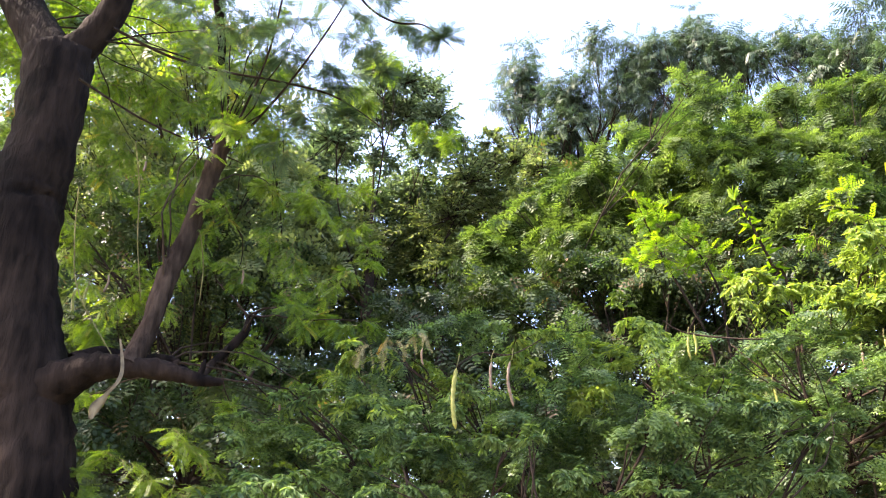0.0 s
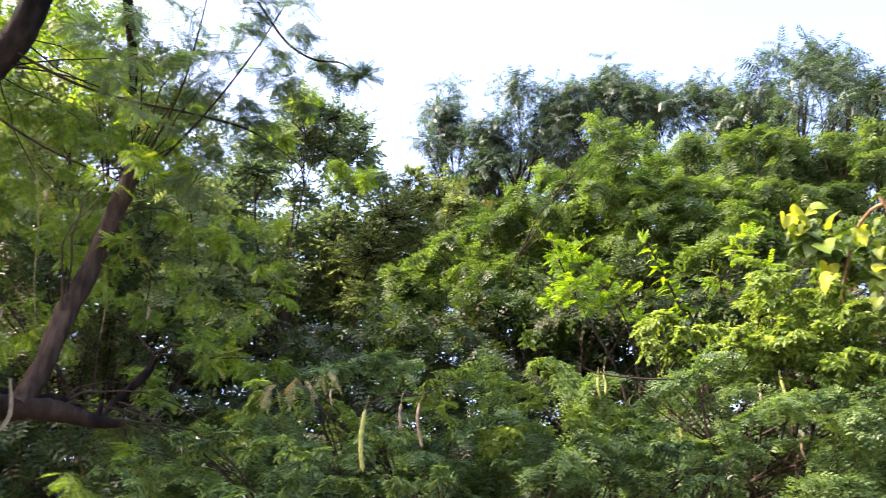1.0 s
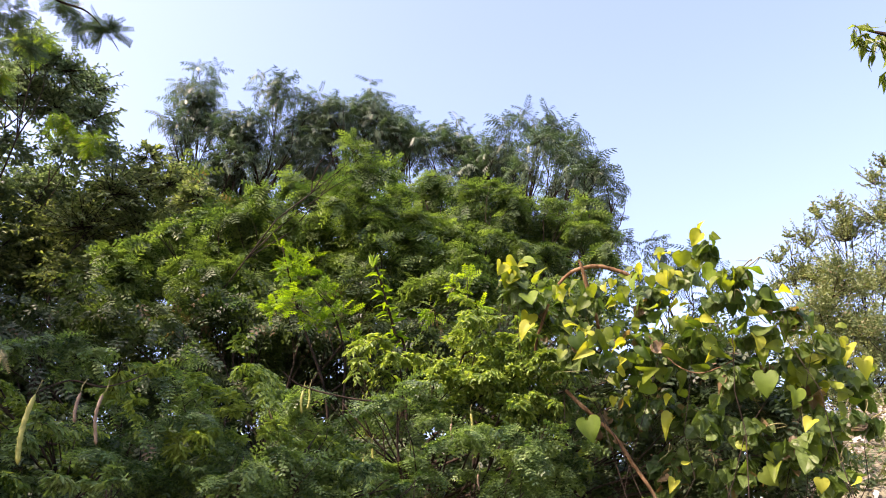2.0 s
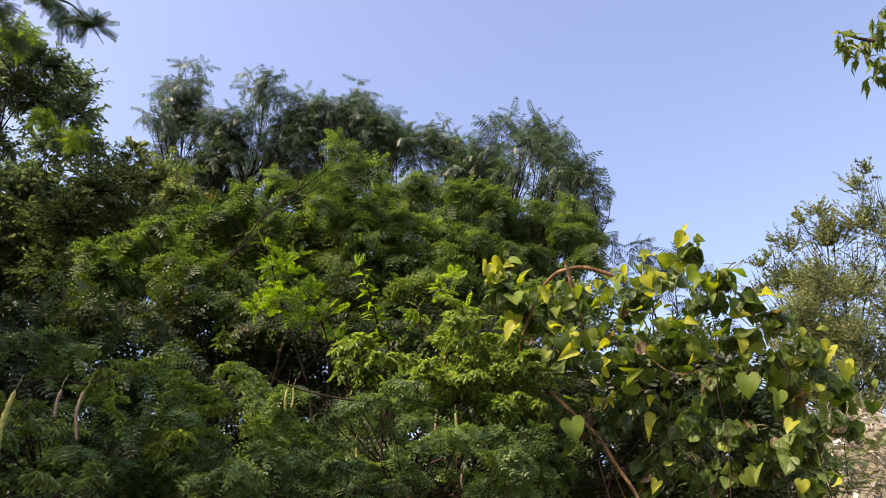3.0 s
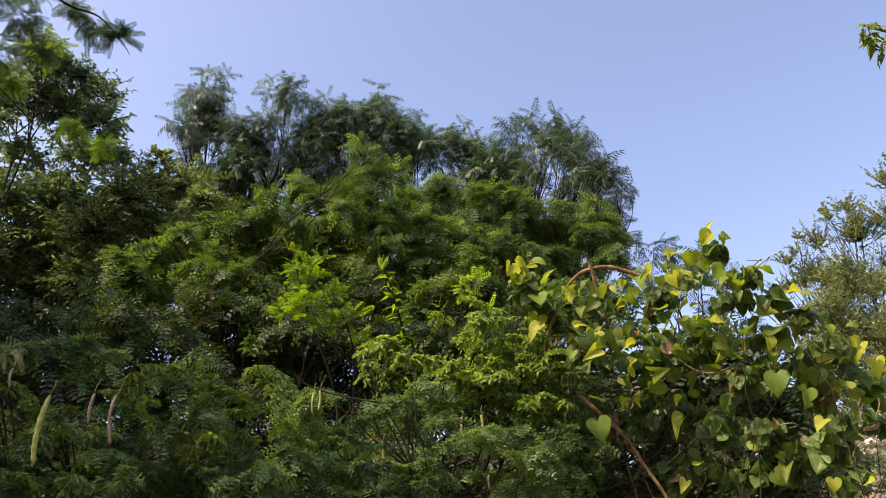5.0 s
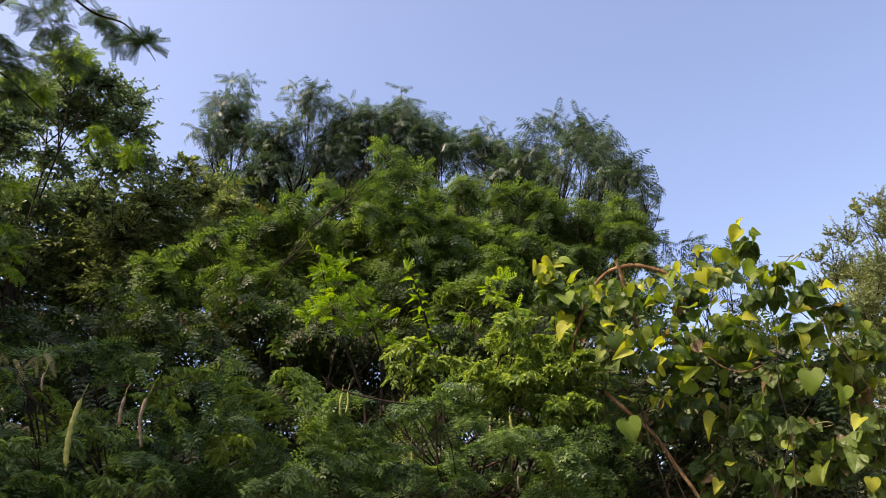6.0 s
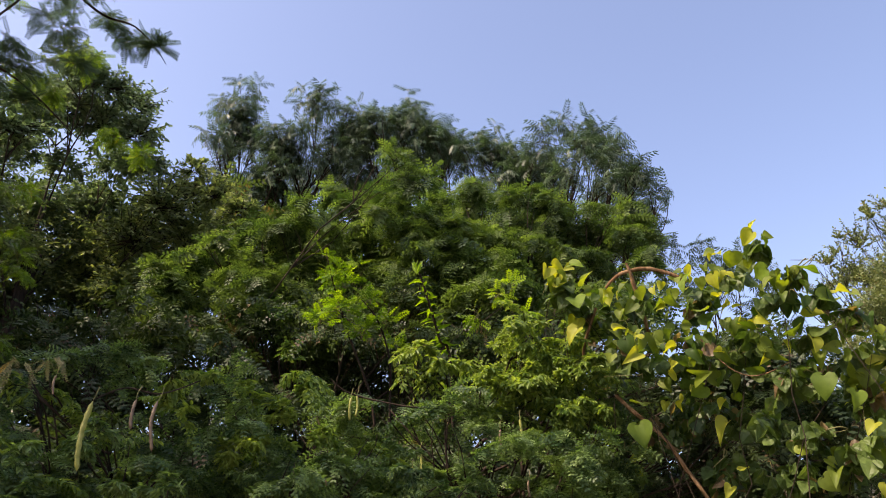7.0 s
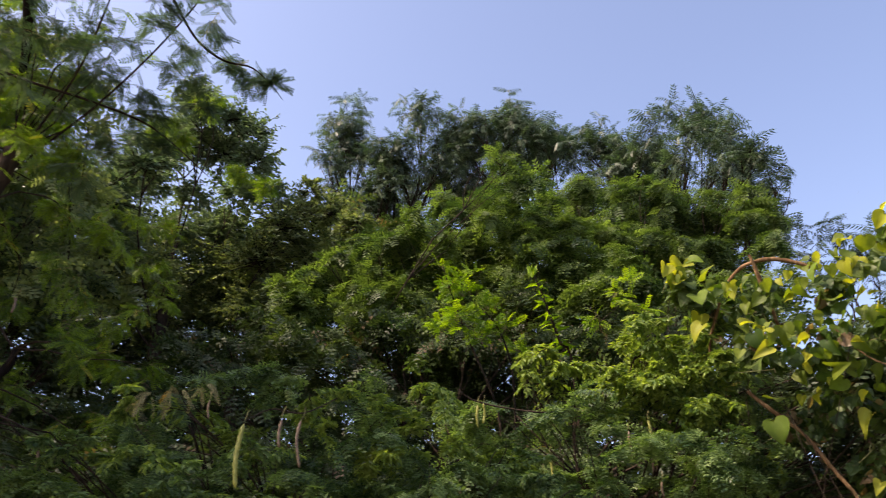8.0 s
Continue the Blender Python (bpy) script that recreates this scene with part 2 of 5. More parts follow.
HUMP_F = [
    (0.38, 7.61, 5.83, 0.152), (0.3, 8.15, 5.86, 0.246), (0.6, 7.57, 5.56, 0.208), (0.1, 7.76, 5.42, 0.286), (0.85, 7.32, 5.32, 0.202),
    (-0.11, 7.94, 5.08, 0.34), (0.43, 8.09, 5.26, 0.357), (-0.53, 8.47, 5.12, 0.354), (-0.71, 8.61, 4.69, 0.348), (-0.12, 8.06, 4.57, 0.334),
    (0.37, 8.65, 4.89, 0.369), (-1.07, 7.77, 4.69, 0.311), (-1.12, 8.54, 4.47, 0.334), (0.81, 7.67, 5.0, 0.314), (-1.41, 8.04, 4.45, 0.311),
]
FEATHER_G = [
    (1.93, 5.87, 5.23, 0.21), (1.84, 6.63, 5.43, 0.27), (2.45, 6.39, 5.44, 0.29), (1.39, 6.28, 4.92, 0.24), (1.19, 6.72, 4.93, 0.26),
    (2.06, 6.22, 4.92, 0.33), (2.57, 6.25, 4.99, 0.34), (1.71, 6.66, 4.89, 0.33), (1.27, 6.47, 4.54, 0.34), (0.95, 7.11, 4.9, 0.28),
    (0.62, 6.71, 4.58, 0.25), (0.36, 6.91, 4.54, 0.24), (0.98, 6.6, 4.25, 0.33), (0.53, 6.64, 4.13, 0.33), (1.53, 6.63, 4.27, 0.35),
    (2.02, 6.53, 4.54, 0.36),
]
FEATHER_H = [
    (3.02, 6.79, 5.8, 0.3), (3.35, 6.64, 5.73, 0.31), (3.58, 6.25, 5.4, 0.32), (3.89, 6.03, 5.4, 0.29), (4.28, 6.05, 5.35, 0.27),
    (4.63, 6.13, 5.2, 0.26), (3.18, 6.48, 5.11, 0.34), (3.73, 6.67, 5.18, 0.31), (3.91, 6.25, 4.92, 0.29), (4.28, 6.21, 4.97, 0.27),
    (3.31, 6.95, 4.96, 0.34), (3.81, 6.57, 4.67, 0.35), (2.77, 7.19, 4.84, 0.37), (4.35, 6.49, 4.57, 0.36), (2.33, 6.14, 4.85, 0.24),
    (2.6, 6.19, 5.05, 0.24), (2.66, 6.19, 4.8, 0.26), (2.87, 6.2, 4.96, 0.24), (4.5, 5.87, 5.33, 0.21), (4.36, 5.6, 4.74, 0.2),
]
DARK_I = [
    (1.63, 5.79, 3.71, 0.4), (2.14, 5.92, 3.84, 0.39), (1.24, 6.43, 3.79, 0.43), (0.75, 6.11, 3.6, 0.39), (2.52, 5.65, 3.61, 0.35),
    (0.36, 6.22, 3.54, 0.38), (-0.04, 6.42, 3.59, 0.39), (2.07, 6.24, 3.49, 0.42), (1.57, 6.52, 3.47, 0.43), (2.44, 5.81, 3.28, 0.4),
    (0.97, 6.47, 3.33, 0.41), (-0.37, 6.18, 3.38, 0.36), (2.97, 5.72, 3.94, 0.34),
]
DARK_I2 = [
    (2.69, 4.55, 3.46, 0.26), (3.21, 4.81, 3.42, 0.3), (3.34, 4.42, 3.31, 0.29), (3.72, 4.3, 3.32, 0.29), (3.27, 4.62, 3.01, 0.31),
    (3.46, 4.31, 2.87, 0.29), (3.86, 4.02, 3.13, 0.27), (2.74, 4.56, 2.97, 0.27), (3.62, 3.97, 2.66, 0.28), (4.1, 3.89, 2.9, 0.24),
    (3.29, 4.67, 2.6, 0.3), (3.76, 4.65, 2.49, 0.31), (2.76, 4.66, 2.52, 0.29), (2.52, 5.09, 3.05, 0.29), (3.91, 4.21, 2.39, 0.27),
    (2.14, 5.39, 2.69, 0.32), (2.62, 5.32, 2.48, 0.32), (1.68, 5.48, 2.74, 0.31), (4.23, 3.88, 2.6, 0.24), (4.13, 3.97, 2.4, 0.24),
    (4.36, 3.85, 2.4, 0.23), (4.1, 3.65, 2.7, 0.19), (3.2, 4.78, 2.69, 0.26), (3.41, 4.8, 2.45, 0.26), (2.95, 4.71, 2.4, 0.25),
]
DARK_I3 = [
    (2.89, 4.02, 2.81, 0.2), (3.02, 3.82, 2.74, 0.2), (3.22, 3.7, 2.83, 0.19), (3.33, 3.54, 2.9, 0.18), (3.01, 3.93, 2.39, 0.19),
    (3.32, 3.87, 2.33, 0.19), (3.52, 3.65, 2.28, 0.19), (2.71, 3.88, 3.15, 0.15), (3.42, 3.38, 2.97, 0.18), (3.71, 3.5, 2.78, 0.18),
    (3.38, 3.55, 2.65, 0.18), (3.68, 3.38, 2.52, 0.15),
]
DARK_G2 = [
    (0.79, 6.61, 3.93, 0.31), (1.14, 6.75, 3.99, 0.32), (1.38, 6.24, 3.79, 0.3), (1.83, 6.53, 4.06, 0.32), (2.12, 6.15, 4.02, 0.31),
    (2.55, 6.2, 4.14, 0.32), (2.75, 5.81, 4.07, 0.3), (3.13, 5.82, 4.11, 0.3), (3.43, 5.56, 4.11, 0.28), (3.61, 5.17, 4.01, 0.24),
    (2.31, 6.14, 4.42, 0.29), (2.7, 6.03, 4.42, 0.29), (1.99, 6.35, 3.77, 0.31), (1.64, 6.44, 3.6, 0.31), (2.54, 6.43, 3.87, 0.33),
    (2.81, 5.94, 3.8, 0.3), (3.07, 5.89, 4.4, 0.26), (1.81, 6.16, 4.23, 0.28), (3.91, 5.12, 4.07, 0.22),
]
LIME_J = [
    (-0.17, 3.58, 2.36, 0.097), (0.29, 3.24, 2.37, 0.082), (0.57, 3.36, 2.32, 0.127), (0.11, 3.57, 2.21, 0.126), (-0.08, 3.28, 2, 0.119),
    (0.51, 3.26, 2.15, 0.099), (0.27, 3.65, 2.04, 0.116), (0.78, 3.38, 2.5, 0.104), (0.75, 3.28, 2.26, 0.086), (1.03, 3.32, 2.2, 0.107),
    (-0.32, 3.27, 2.35, 0.101),
]
LOW_K = [
    (1.3, 4, 2.13, 0.111), (1.67, 3.67, 2.1, 0.107), (1.97, 3.3, 2.07, 0.1), (1.19, 4.16, 2.04, 0.167), (1.71, 4.02, 2.05, 0.17),
    (2.12, 3.65, 2.03, 0.162), (2.55, 3.39, 2.02, 0.159), (3.23, 3.38, 2.05, 0.17), (1.53, 3.9, 1.95, 0.119), (1.78, 3.34, 1.91, 0.106),
    (2.12, 3.08, 1.89, 0.102),
]
SHRUB_J = [
    (-0.2, 3.76, 2.47, 0.112), (0.01, 3.41, 2.42, 0.087), (0.19, 3.53, 2.48, 0.099), (-0.17, 3.58, 2.19, 0.123), (0.02, 3.45, 2.0, 0.117),
    (0.23, 3.7, 2.17, 0.122), (0.36, 3.82, 2.34, 0.119), (0.47, 3.54, 2.44, 0.113), (0.54, 3.27, 2.23, 0.113), (0.48, 3.75, 2.08, 0.137),
    (0.74, 3.61, 2.17, 0.137), (0.67, 3.47, 2.36, 0.101), (-0.36, 3.58, 2.31, 0.122), (-0.29, 3.4, 2.05, 0.13), (0.9, 3.37, 2.05, 0.129),
]
SHRUB_K = [
    (1.05, 4.2, 2.55, 0.157), (1.18, 3.92, 2.39, 0.146), (1.11, 4.27, 2.38, 0.171), (1.34, 3.91, 2.54, 0.137), (1.4, 3.99, 2.32, 0.178),
    (1.76, 4.21, 2.57, 0.167), (1.77, 4.07, 2.28, 0.186), (1.87, 3.76, 2.39, 0.151), (2.11, 3.99, 2.23, 0.159), (2.31, 3.96, 2.69, 0.154),
    (2.34, 3.95, 2.42, 0.164), (2.43, 3.71, 2.79, 0.134), (2.29, 3.55, 2.49, 0.124), (1.92, 3.9, 2.66, 0.117), (2.43, 3.71, 2.21, 0.167),
    (1.37, 3.94, 2.07, 0.183),
]
SHRUB_L = [
    (2.23, 4.01, 2.92, 0.14), (2.47, 3.87, 2.87, 0.13), (2.02, 4.25, 2.83, 0.14), (2.11, 3.88, 3.01, 0.15), (2.45, 4.06, 3.01, 0.17),
    (1.95, 4.04, 2.94, 0.16), (1.73, 4.14, 2.88, 0.16), (2.04, 3.93, 2.81, 0.16), (1.6, 4.07, 2.95, 0.11), (1.54, 4.22, 2.86, 0.15),
    (1.94, 3.62, 3.05, 0.12), (2.21, 3.8, 3.02, 0.13), (2.13, 3.95, 2.98, 0.13), (2.29, 3.77, 2.98, 0.12), (2.26, 3.52, 2.87, 0.1),
    (1.99, 3.61, 2.62, 0.12), (2.26, 3.47, 2.74, 0.1),
]
NEAR_Q = [
    (-1.58, 3.62, 3.93, 0.161), (-1.82, 3.62, 3.66, 0.129), (-1.31, 3.62, 3.72, 0.143), (-0.95, 3.27, 3.64, 0.104), (-1.54, 3.62, 3.47, 0.168),
    (-1.73, 3.62, 3.31, 0.11), (-1.03, 3.18, 3.14, 0.12), (-1.59, 3.51, 2.95, 0.129), (-1.38, 3.56, 3.03, 0.158), (-0.91, 3.27, 2.92, 0.12),
    (-1.72, 3.62, 2.77, 0.117), (-1.42, 3.53, 2.68, 0.138), (-0.99, 3.75, 2.85, 0.135), (-0.75, 3.83, 3.03, 0.14), (-0.67, 3.42, 2.54, 0.119),
    (-0.46, 3.51, 2.73, 0.1), (-2.15, 3.62, 3.94, 0.148), (-2.21, 3.62, 3.67, 0.144), (-1.33, 3.62, 3.24, 0.136), (-0.84, 3.37, 3.34, 0.103),
    (-0.79, 3.46, 3.15, 0.116), (-0.56, 3.38, 3.05, 0.1),
]
NEAR_Q_HIGH = [
    (-1.32, 3.62, 4.01, 0.117), (-1.72, 3.62, 3.84, 0.146), (-1.24, 3.7, 2.95, 0.135), (-1.85, 3.62, 3.1, 0.108), (-0.55, 3.52, 2.55, 0.11),
    (-1.47, 3.62, 4.23, 0.136), (-1.77, 3.62, 4.15, 0.121), (-1.45, 3.62, 3.83, 0.131), (-0.95, 3.09, 3.28, 0.095), (-1.91, 3.62, 3.94, 0.103),
    (-2.35, 3.62, 4.29, 0.138), (-2.14, 3.62, 4.32, 0.138), (-1.95, 3.62, 4.31, 0.122), (-2.27, 3.62, 4.03, 0.134), (-1.37, 3.62, 4.07, 0.118),
    (-1.04, 3.43, 3.63, 0.108), (-0.91, 3.49, 3.55, 0.103), (-0.76, 3.44, 3.45, 0.096), (-1.09, 3.37, 3.94, 0.105), (-0.89, 3.59, 3.87, 0.098),
]
NEAR_Q_TOP = [
    (-1.01, 2.8, 3.57, 0.13), (-0.79, 2.85, 3.55, 0.12), (-0.63, 3.01, 3.71, 0.13), (-0.41, 2.87, 3.66, 0.12), (-0.79, 3.26, 3.69, 0.12),
    (-0.58, 3.26, 3.69, 0.11), (-0.24, 3.17, 3.86, 0.1), (-0.34, 3.07, 3.63, 0.08), (-0.07, 3.2, 3.81, 0.07), (0.02, 3.08, 3.65, 0.04),
    (-0.52, 2.89, 3.84, 0.15), (-0.79, 2.69, 3.7, 0.15), (-0.22, 2.77, 3.72, 0.11), (-0.77, 3.25, 3.47, 0.11), (-0.56, 3.12, 3.31, 0.11),
    (-0.49, 3.39, 3.62, 0.11), (-0.56, 3.22, 3.5, 0.11), (-0.42, 3.32, 3.4, 0.08), (-0.9, 3.2, 3.68, 0.13), (-0.64, 3.21, 3.24, 0.1),
    (-0.89, 2.85, 3.38, 0.1), (-0.3, 3.17, 3.55, 0.07), (-0.93, 2.84, 3.6, 0.11), (-0.8, 3.04, 3.79, 0.12),
]
NEAR_R = [
    (-0.33, 3.39, 2.48, 0.098), (-0.59, 3.8, 2.39, 0.13), (-0.9, 3.66, 2.46, 0.126), (-1.13, 3.56, 2.05, 0.14), (-0.86, 3.61, 2.08, 0.143),
    (-1.3, 3.45, 1.94, 0.123), (-0.58, 3.41, 2.07, 0.123), (-0.72, 3.69, 1.88, 0.142), (-0.47, 3.98, 2.04, 0.144), (-1.12, 3.67, 1.83, 0.141),
    (-0.23, 3.69, 2.05, 0.12), (-1.39, 3.23, 2.46, 0.09), (-1.49, 3.54, 2.21, 0.096), (-1.32, 3.11, 1.76, 0.098), (-0.19, 3.56, 1.83, 0.124),
]
BACK_S = [
    (-1.64, 6.07, 4.0, 0.42), (-1.09, 6.05, 3.55, 0.4), (-2.1, 5.91, 3.65, 0.42), (-2.38, 5.64, 3.07, 0.39), (-1.55, 5.54, 2.64, 0.39),
    (-2.23, 5.86, 2.38, 0.41), (-1.12, 6.24, 2.79, 0.45), (-2.48, 4.89, 3.54, 0.36), (-2.87, 5.3, 3.13, 0.37), (-1.58, 6.56, 2.15, 0.45),
    (-2.58, 5.14, 2.48, 0.36), (-2.41, 5.28, 2.02, 0.36), (-2.67, 4.61, 3.9, 0.35), (-2.4, 5.36, 4.16, 0.35), (-0.77, 6.5, 3.12, 0.42),
    (-1.91, 4.49, 2.3, 0.22), (-2.15, 4.95, 2.08, 0.24), (-1.79, 4.59, 2.43, 0.19), (-0.54, 6.31, 2.37, 0.44), (-2.07, 5.64, 4.11, 0.37),
    (-3.01, 4.63, 3.43, 0.38), (-3.19, 5.2, 2.75, 0.4), (-1.09, 6.59, 2.15, 0.42),
]
CLIMB = [
    (2.07, 3.41, 3.03, 0.106), (2.3, 3.48, 3.0, 0.121), (2.38, 3.26, 2.99, 0.1), (2.7, 3.21, 3.05, 0.13), (2.67, 2.94, 3.05, 0.091),
    (2.83, 2.93, 3.17, 0.071), (2.77, 2.76, 2.88, 0.106), (2.95, 2.78, 2.75, 0.106), (2.33, 3.28, 2.7, 0.147), (2.59, 3.19, 2.71, 0.156),
    (2.77, 3.01, 2.73, 0.145), (2.88, 2.89, 2.55, 0.146), (3.06, 2.76, 2.6, 0.113), (2.73, 3.3, 2.48, 0.176), (2.89, 3.12, 2.4, 0.17),
    (2.96, 2.88, 2.33, 0.135), (2.6, 3.45, 2.39, 0.15), (2.83, 3.29, 2.2, 0.171), (2.97, 3.03, 2.14, 0.149), (3.15, 2.74, 2.44, 0.098),
    (3.07, 2.74, 2.24, 0.119), (2.48, 3.63, 2.25, 0.125), (2.02, 3.4, 3.11, 0.067),
]
KHAKI_N = [
    (10.39, 8.5, 7.06, 0.191), (11.18, 9.31, 6.99, 0.246), (10.68, 8.78, 6.08, 0.323), (10.66, 8.84, 5.4, 0.316), (11.04, 9.09, 4.85, 0.319),
    (10.7, 8.38, 7.55, 0.137), (10.99, 8.01, 7.88, 0.156), (10.93, 7.54, 7.74, 0.225), (11.51, 7.17, 8.18, 0.246), (10.73, 6.46, 7.89, 0.175),
    (11.42, 8.57, 7.63, 0.283), (11.22, 7.68, 7.29, 0.423), (11.44, 7.18, 7.42, 0.415), (10.95, 8.38, 6.8, 0.383), (11.1, 7.96, 6.35, 0.507),
    (12.11, 7.92, 6.62, 0.575), (11.19, 8.57, 5.99, 0.427), (11.17, 7.84, 5.46, 0.533), (11.63, 6.82, 7.08, 0.536), (12.05, 7.35, 6, 0.632),
    (11.42, 8.5, 4.93, 0.458), (11.53, 7.6, 4.89, 0.519), (11.79, 9.2, 5.56, 0.346), (11.45, 8.1, 4.3, 0.437), (12.44, 6.87, 6.87, 0.64),
]
KHAKI_F = [
    (10.44, 7.95, 5.95, 0.4), (10.81, 7.8, 5.67, 0.441), (10.73, 7.32, 5.41, 0.421), (10.67, 8.04, 5.17, 0.394), (10.95, 7.72, 4.94, 0.429),
    (10.32, 8.3, 5.48, 0.321), (10.85, 7.64, 4.3, 0.373), (10.58, 7.95, 4.52, 0.381), (10.56, 8.36, 4.79, 0.308), (10.8, 7.27, 6.13, 0.39),
    (10.43, 7.49, 6.43, 0.351),
]
OVER_O = [
    (3.22, 2.08, 4.11, 0.038), (3.29, 2.07, 4.11, 0.044), (3.37, 2.07, 4.09, 0.05), (3.39, 2.03, 4.13, 0.055), (3.45, 2.13, 3.97, 0.036),
    (3.38, 1.99, 3.95, 0.069), (3.31, 1.93, 4.16, 0.048), (3.45, 1.9, 4.04, 0.107),
]
SPRIG_A = [
    (1.18, 4.87, 3.76, 0.047), (1.24, 4.86, 3.61, 0.076), (1.39, 4.83, 3.72, 0.042), (1.34, 4.89, 3.57, 0.077), (1.29, 4.82, 3.38, 0.086),
    (1.53, 4.94, 3.51, 0.066), (1.62, 4.86, 3.35, 0.065), (1.23, 4.99, 3.34, 0.07), (1.46, 4.87, 3.27, 0.081), (1.72, 4.96, 3.25, 0.066),
]
SPRIG_C = [
    (2.28, 4.36, 3.54, 0.05), (2.15, 4.32, 3.42, 0.063), (2.09, 4.44, 3.33, 0.063), (2.3, 4.24, 3.29, 0.069),
]
DRY_M = [
    (6.54, 5.82, 2.75, 0.185), (6.65, 5.56, 2.82, 0.193), (6.6, 5.2, 2.86, 0.195), (7.01, 5.29, 2.73, 0.211), (6.66, 5.37, 3.1, 0.16),
    (7.01, 5.25, 3.19, 0.184), (7.09, 5.09, 3.01, 0.211), (6.31, 5.41, 3.0, 0.136),
]
CLIMB_R = [
    (3.04, 2.65, 2.81, 0.078), (3.03, 2.55, 2.67, 0.089), (3.21, 2.62, 2.6, 0.092), (3.37, 2.65, 2.51, 0.093), (3.14, 2.56, 2.33, 0.087),
    (3.29, 2.57, 2.34, 0.069), (3.22, 2.79, 2.24, 0.117), (3.11, 2.88, 2.15, 0.116), (3.13, 2.67, 2.09, 0.096), (3.14, 2.73, 2.5, 0.103),
    (2.8, 2.68, 2.98, 0.041), (2.88, 2.65, 2.87, 0.051), (2.72, 2.78, 3.15, 0.043),
]
NEAR_P = [
    (-0.06, 3.47, 3.45, 0.063), (0.03, 3.58, 3.46, 0.045), (-0.28, 3.48, 3.8, 0.065), (-0.34, 3.36, 3.57, 0.065), (-0.48, 3.52, 3.71, 0.059),
    (-0.44, 3.62, 3.2, 0.07), (-0.47, 3.82, 3.11, 0.073), (-0.37, 3.82, 2.92, 0.072), (-0.59, 3.69, 3.29, 0.095),
]
TRUNK = [
    (-1.387, 3.12, 1.543, 0.164), (-1.42, 3.1, 1.759, 0.1565), (-1.476, 3.1, 1.991, 0.1478), (-1.525, 3.1, 2.155, 0.1554), (-1.601, 3.1, 2.416, 0.1418),
    (-1.664, 3.1, 2.672, 0.1424), (-1.704, 3.12, 2.88, 0.154), (-1.693, 3.13, 3.041, 0.1434), (-1.694, 3.15, 3.244, 0.1308), (-1.722, 3.18, 3.496, 0.1409),
    (-1.755, 3.2, 3.711, 0.1452),
]
FORK_L = [
    (-1.761, 3.2, 3.664, 0.1161), (-1.918, 3.22, 3.875, 0.0983), (-2.06, 3.25, 4.106, 0.0907), (-2.256, 3.3, 4.521, 0.0814), (-2.517, 3.4, 5.256, 0.0702),
]
FORK_R = [
    (-1.73, 3.2, 3.663, 0.098), (-1.627, 3.2, 3.788, 0.0731), (-1.538, 3.18, 3.932, 0.0659), (-1.475, 3.15, 4.139, 0.0615), (-1.349, 3.1, 4.475, 0.0492),
    (-1.147, 3.1, 4.848, 0.0369),
]
LIMB_LOW = [
    (-1.467, 3.088, 2.111, 0.1128), (-1.337, 3.055, 2.169, 0.0734), (-1.209, 3.032, 2.205, 0.0483), (-1.102, 3.049, 2.204, 0.0398), (-0.978, 3.081, 2.196, 0.0326),
    (-0.879, 3.104, 2.172, 0.0246), (-0.79, 3.125, 2.164, 0.0124),
]
LIMB_UP = [
    (-1.119, 3.041, 2.203, 0.0448), (-1.098, 3.104, 2.337, 0.0381), (-1.08, 3.152, 2.558, 0.0398), (-1.047, 3.205, 2.749, 0.0391), (-0.999, 3.222, 3.002, 0.0358),
    (-0.96, 3.212, 3.159, 0.0387), (-0.936, 3.196, 3.262, 0.0317),
]
LIMB_LOW2 = [
    (-1.338, 3.073, 2.232, 0.0334), (-1.276, 3.149, 2.285, 0.0254), (-1.187, 3.251, 2.278, 0.0308), (-1.09, 3.342, 2.302, 0.0238), (-0.996, 3.393, 2.245, 0.0192),
    (-0.958, 3.491, 2.34, 0.0167), (-0.875, 3.585, 2.491, 0.0191), (-0.872, 3.613, 2.578, 0.0088),
]
HANG_STICK = [
    (-0.896, 2.636, 3.849, 0.0223), (-0.898, 2.768, 3.712, 0.0194), (-0.896, 2.868, 3.597, 0.0185), (-0.898, 2.931, 3.518, 0.0175), (-0.908, 2.971, 3.46, 0.0129),
]
TWIG1 = [
    (-1.238, 2.695, 3.436, 0.0108), (-1.096, 2.895, 3.453, 0.0103), (-0.906, 3.03, 3.47, 0.0095), (-0.694, 3.146, 3.496, 0.0086), (-0.457, 3.228, 3.463, 0.0075),
    (-0.213, 3.351, 3.33, 0.0038),
]
TWIG2 = [
    (-1.365, 2.76, 3.252, 0.0097), (-1.216, 2.997, 3.224, 0.0081), (-1.05, 3.2, 3.223, 0.0073), (-0.874, 3.293, 3.176, 0.0037),
]
TWIG3 = [
    (-0.909, 3.204, 3.266, 0.011), (-0.759, 3.082, 3.557, 0.0086), (-0.671, 2.938, 3.769, 0.0072), (-0.606, 2.797, 3.941, 0.0047),
]
TWIG4 = [
    (-0.875, 3.219, 3.26, 0.0098), (-0.671, 3.157, 3.491, 0.0087), (-0.466, 3.032, 3.722, 0.0073), (-0.31, 2.898, 3.908, 0.006),
]
TWIG5 = [
    (-0.428, 2.885, 3.898, 0.0108), (-0.318, 3.005, 3.788, 0.0098), (-0.199, 3.061, 3.74, 0.0086), (-0.076, 3.077, 3.735, 0.0062), (0.021, 3.126, 3.681, 0.0037),
    (0.061, 3.152, 3.648, 0.0025),
]
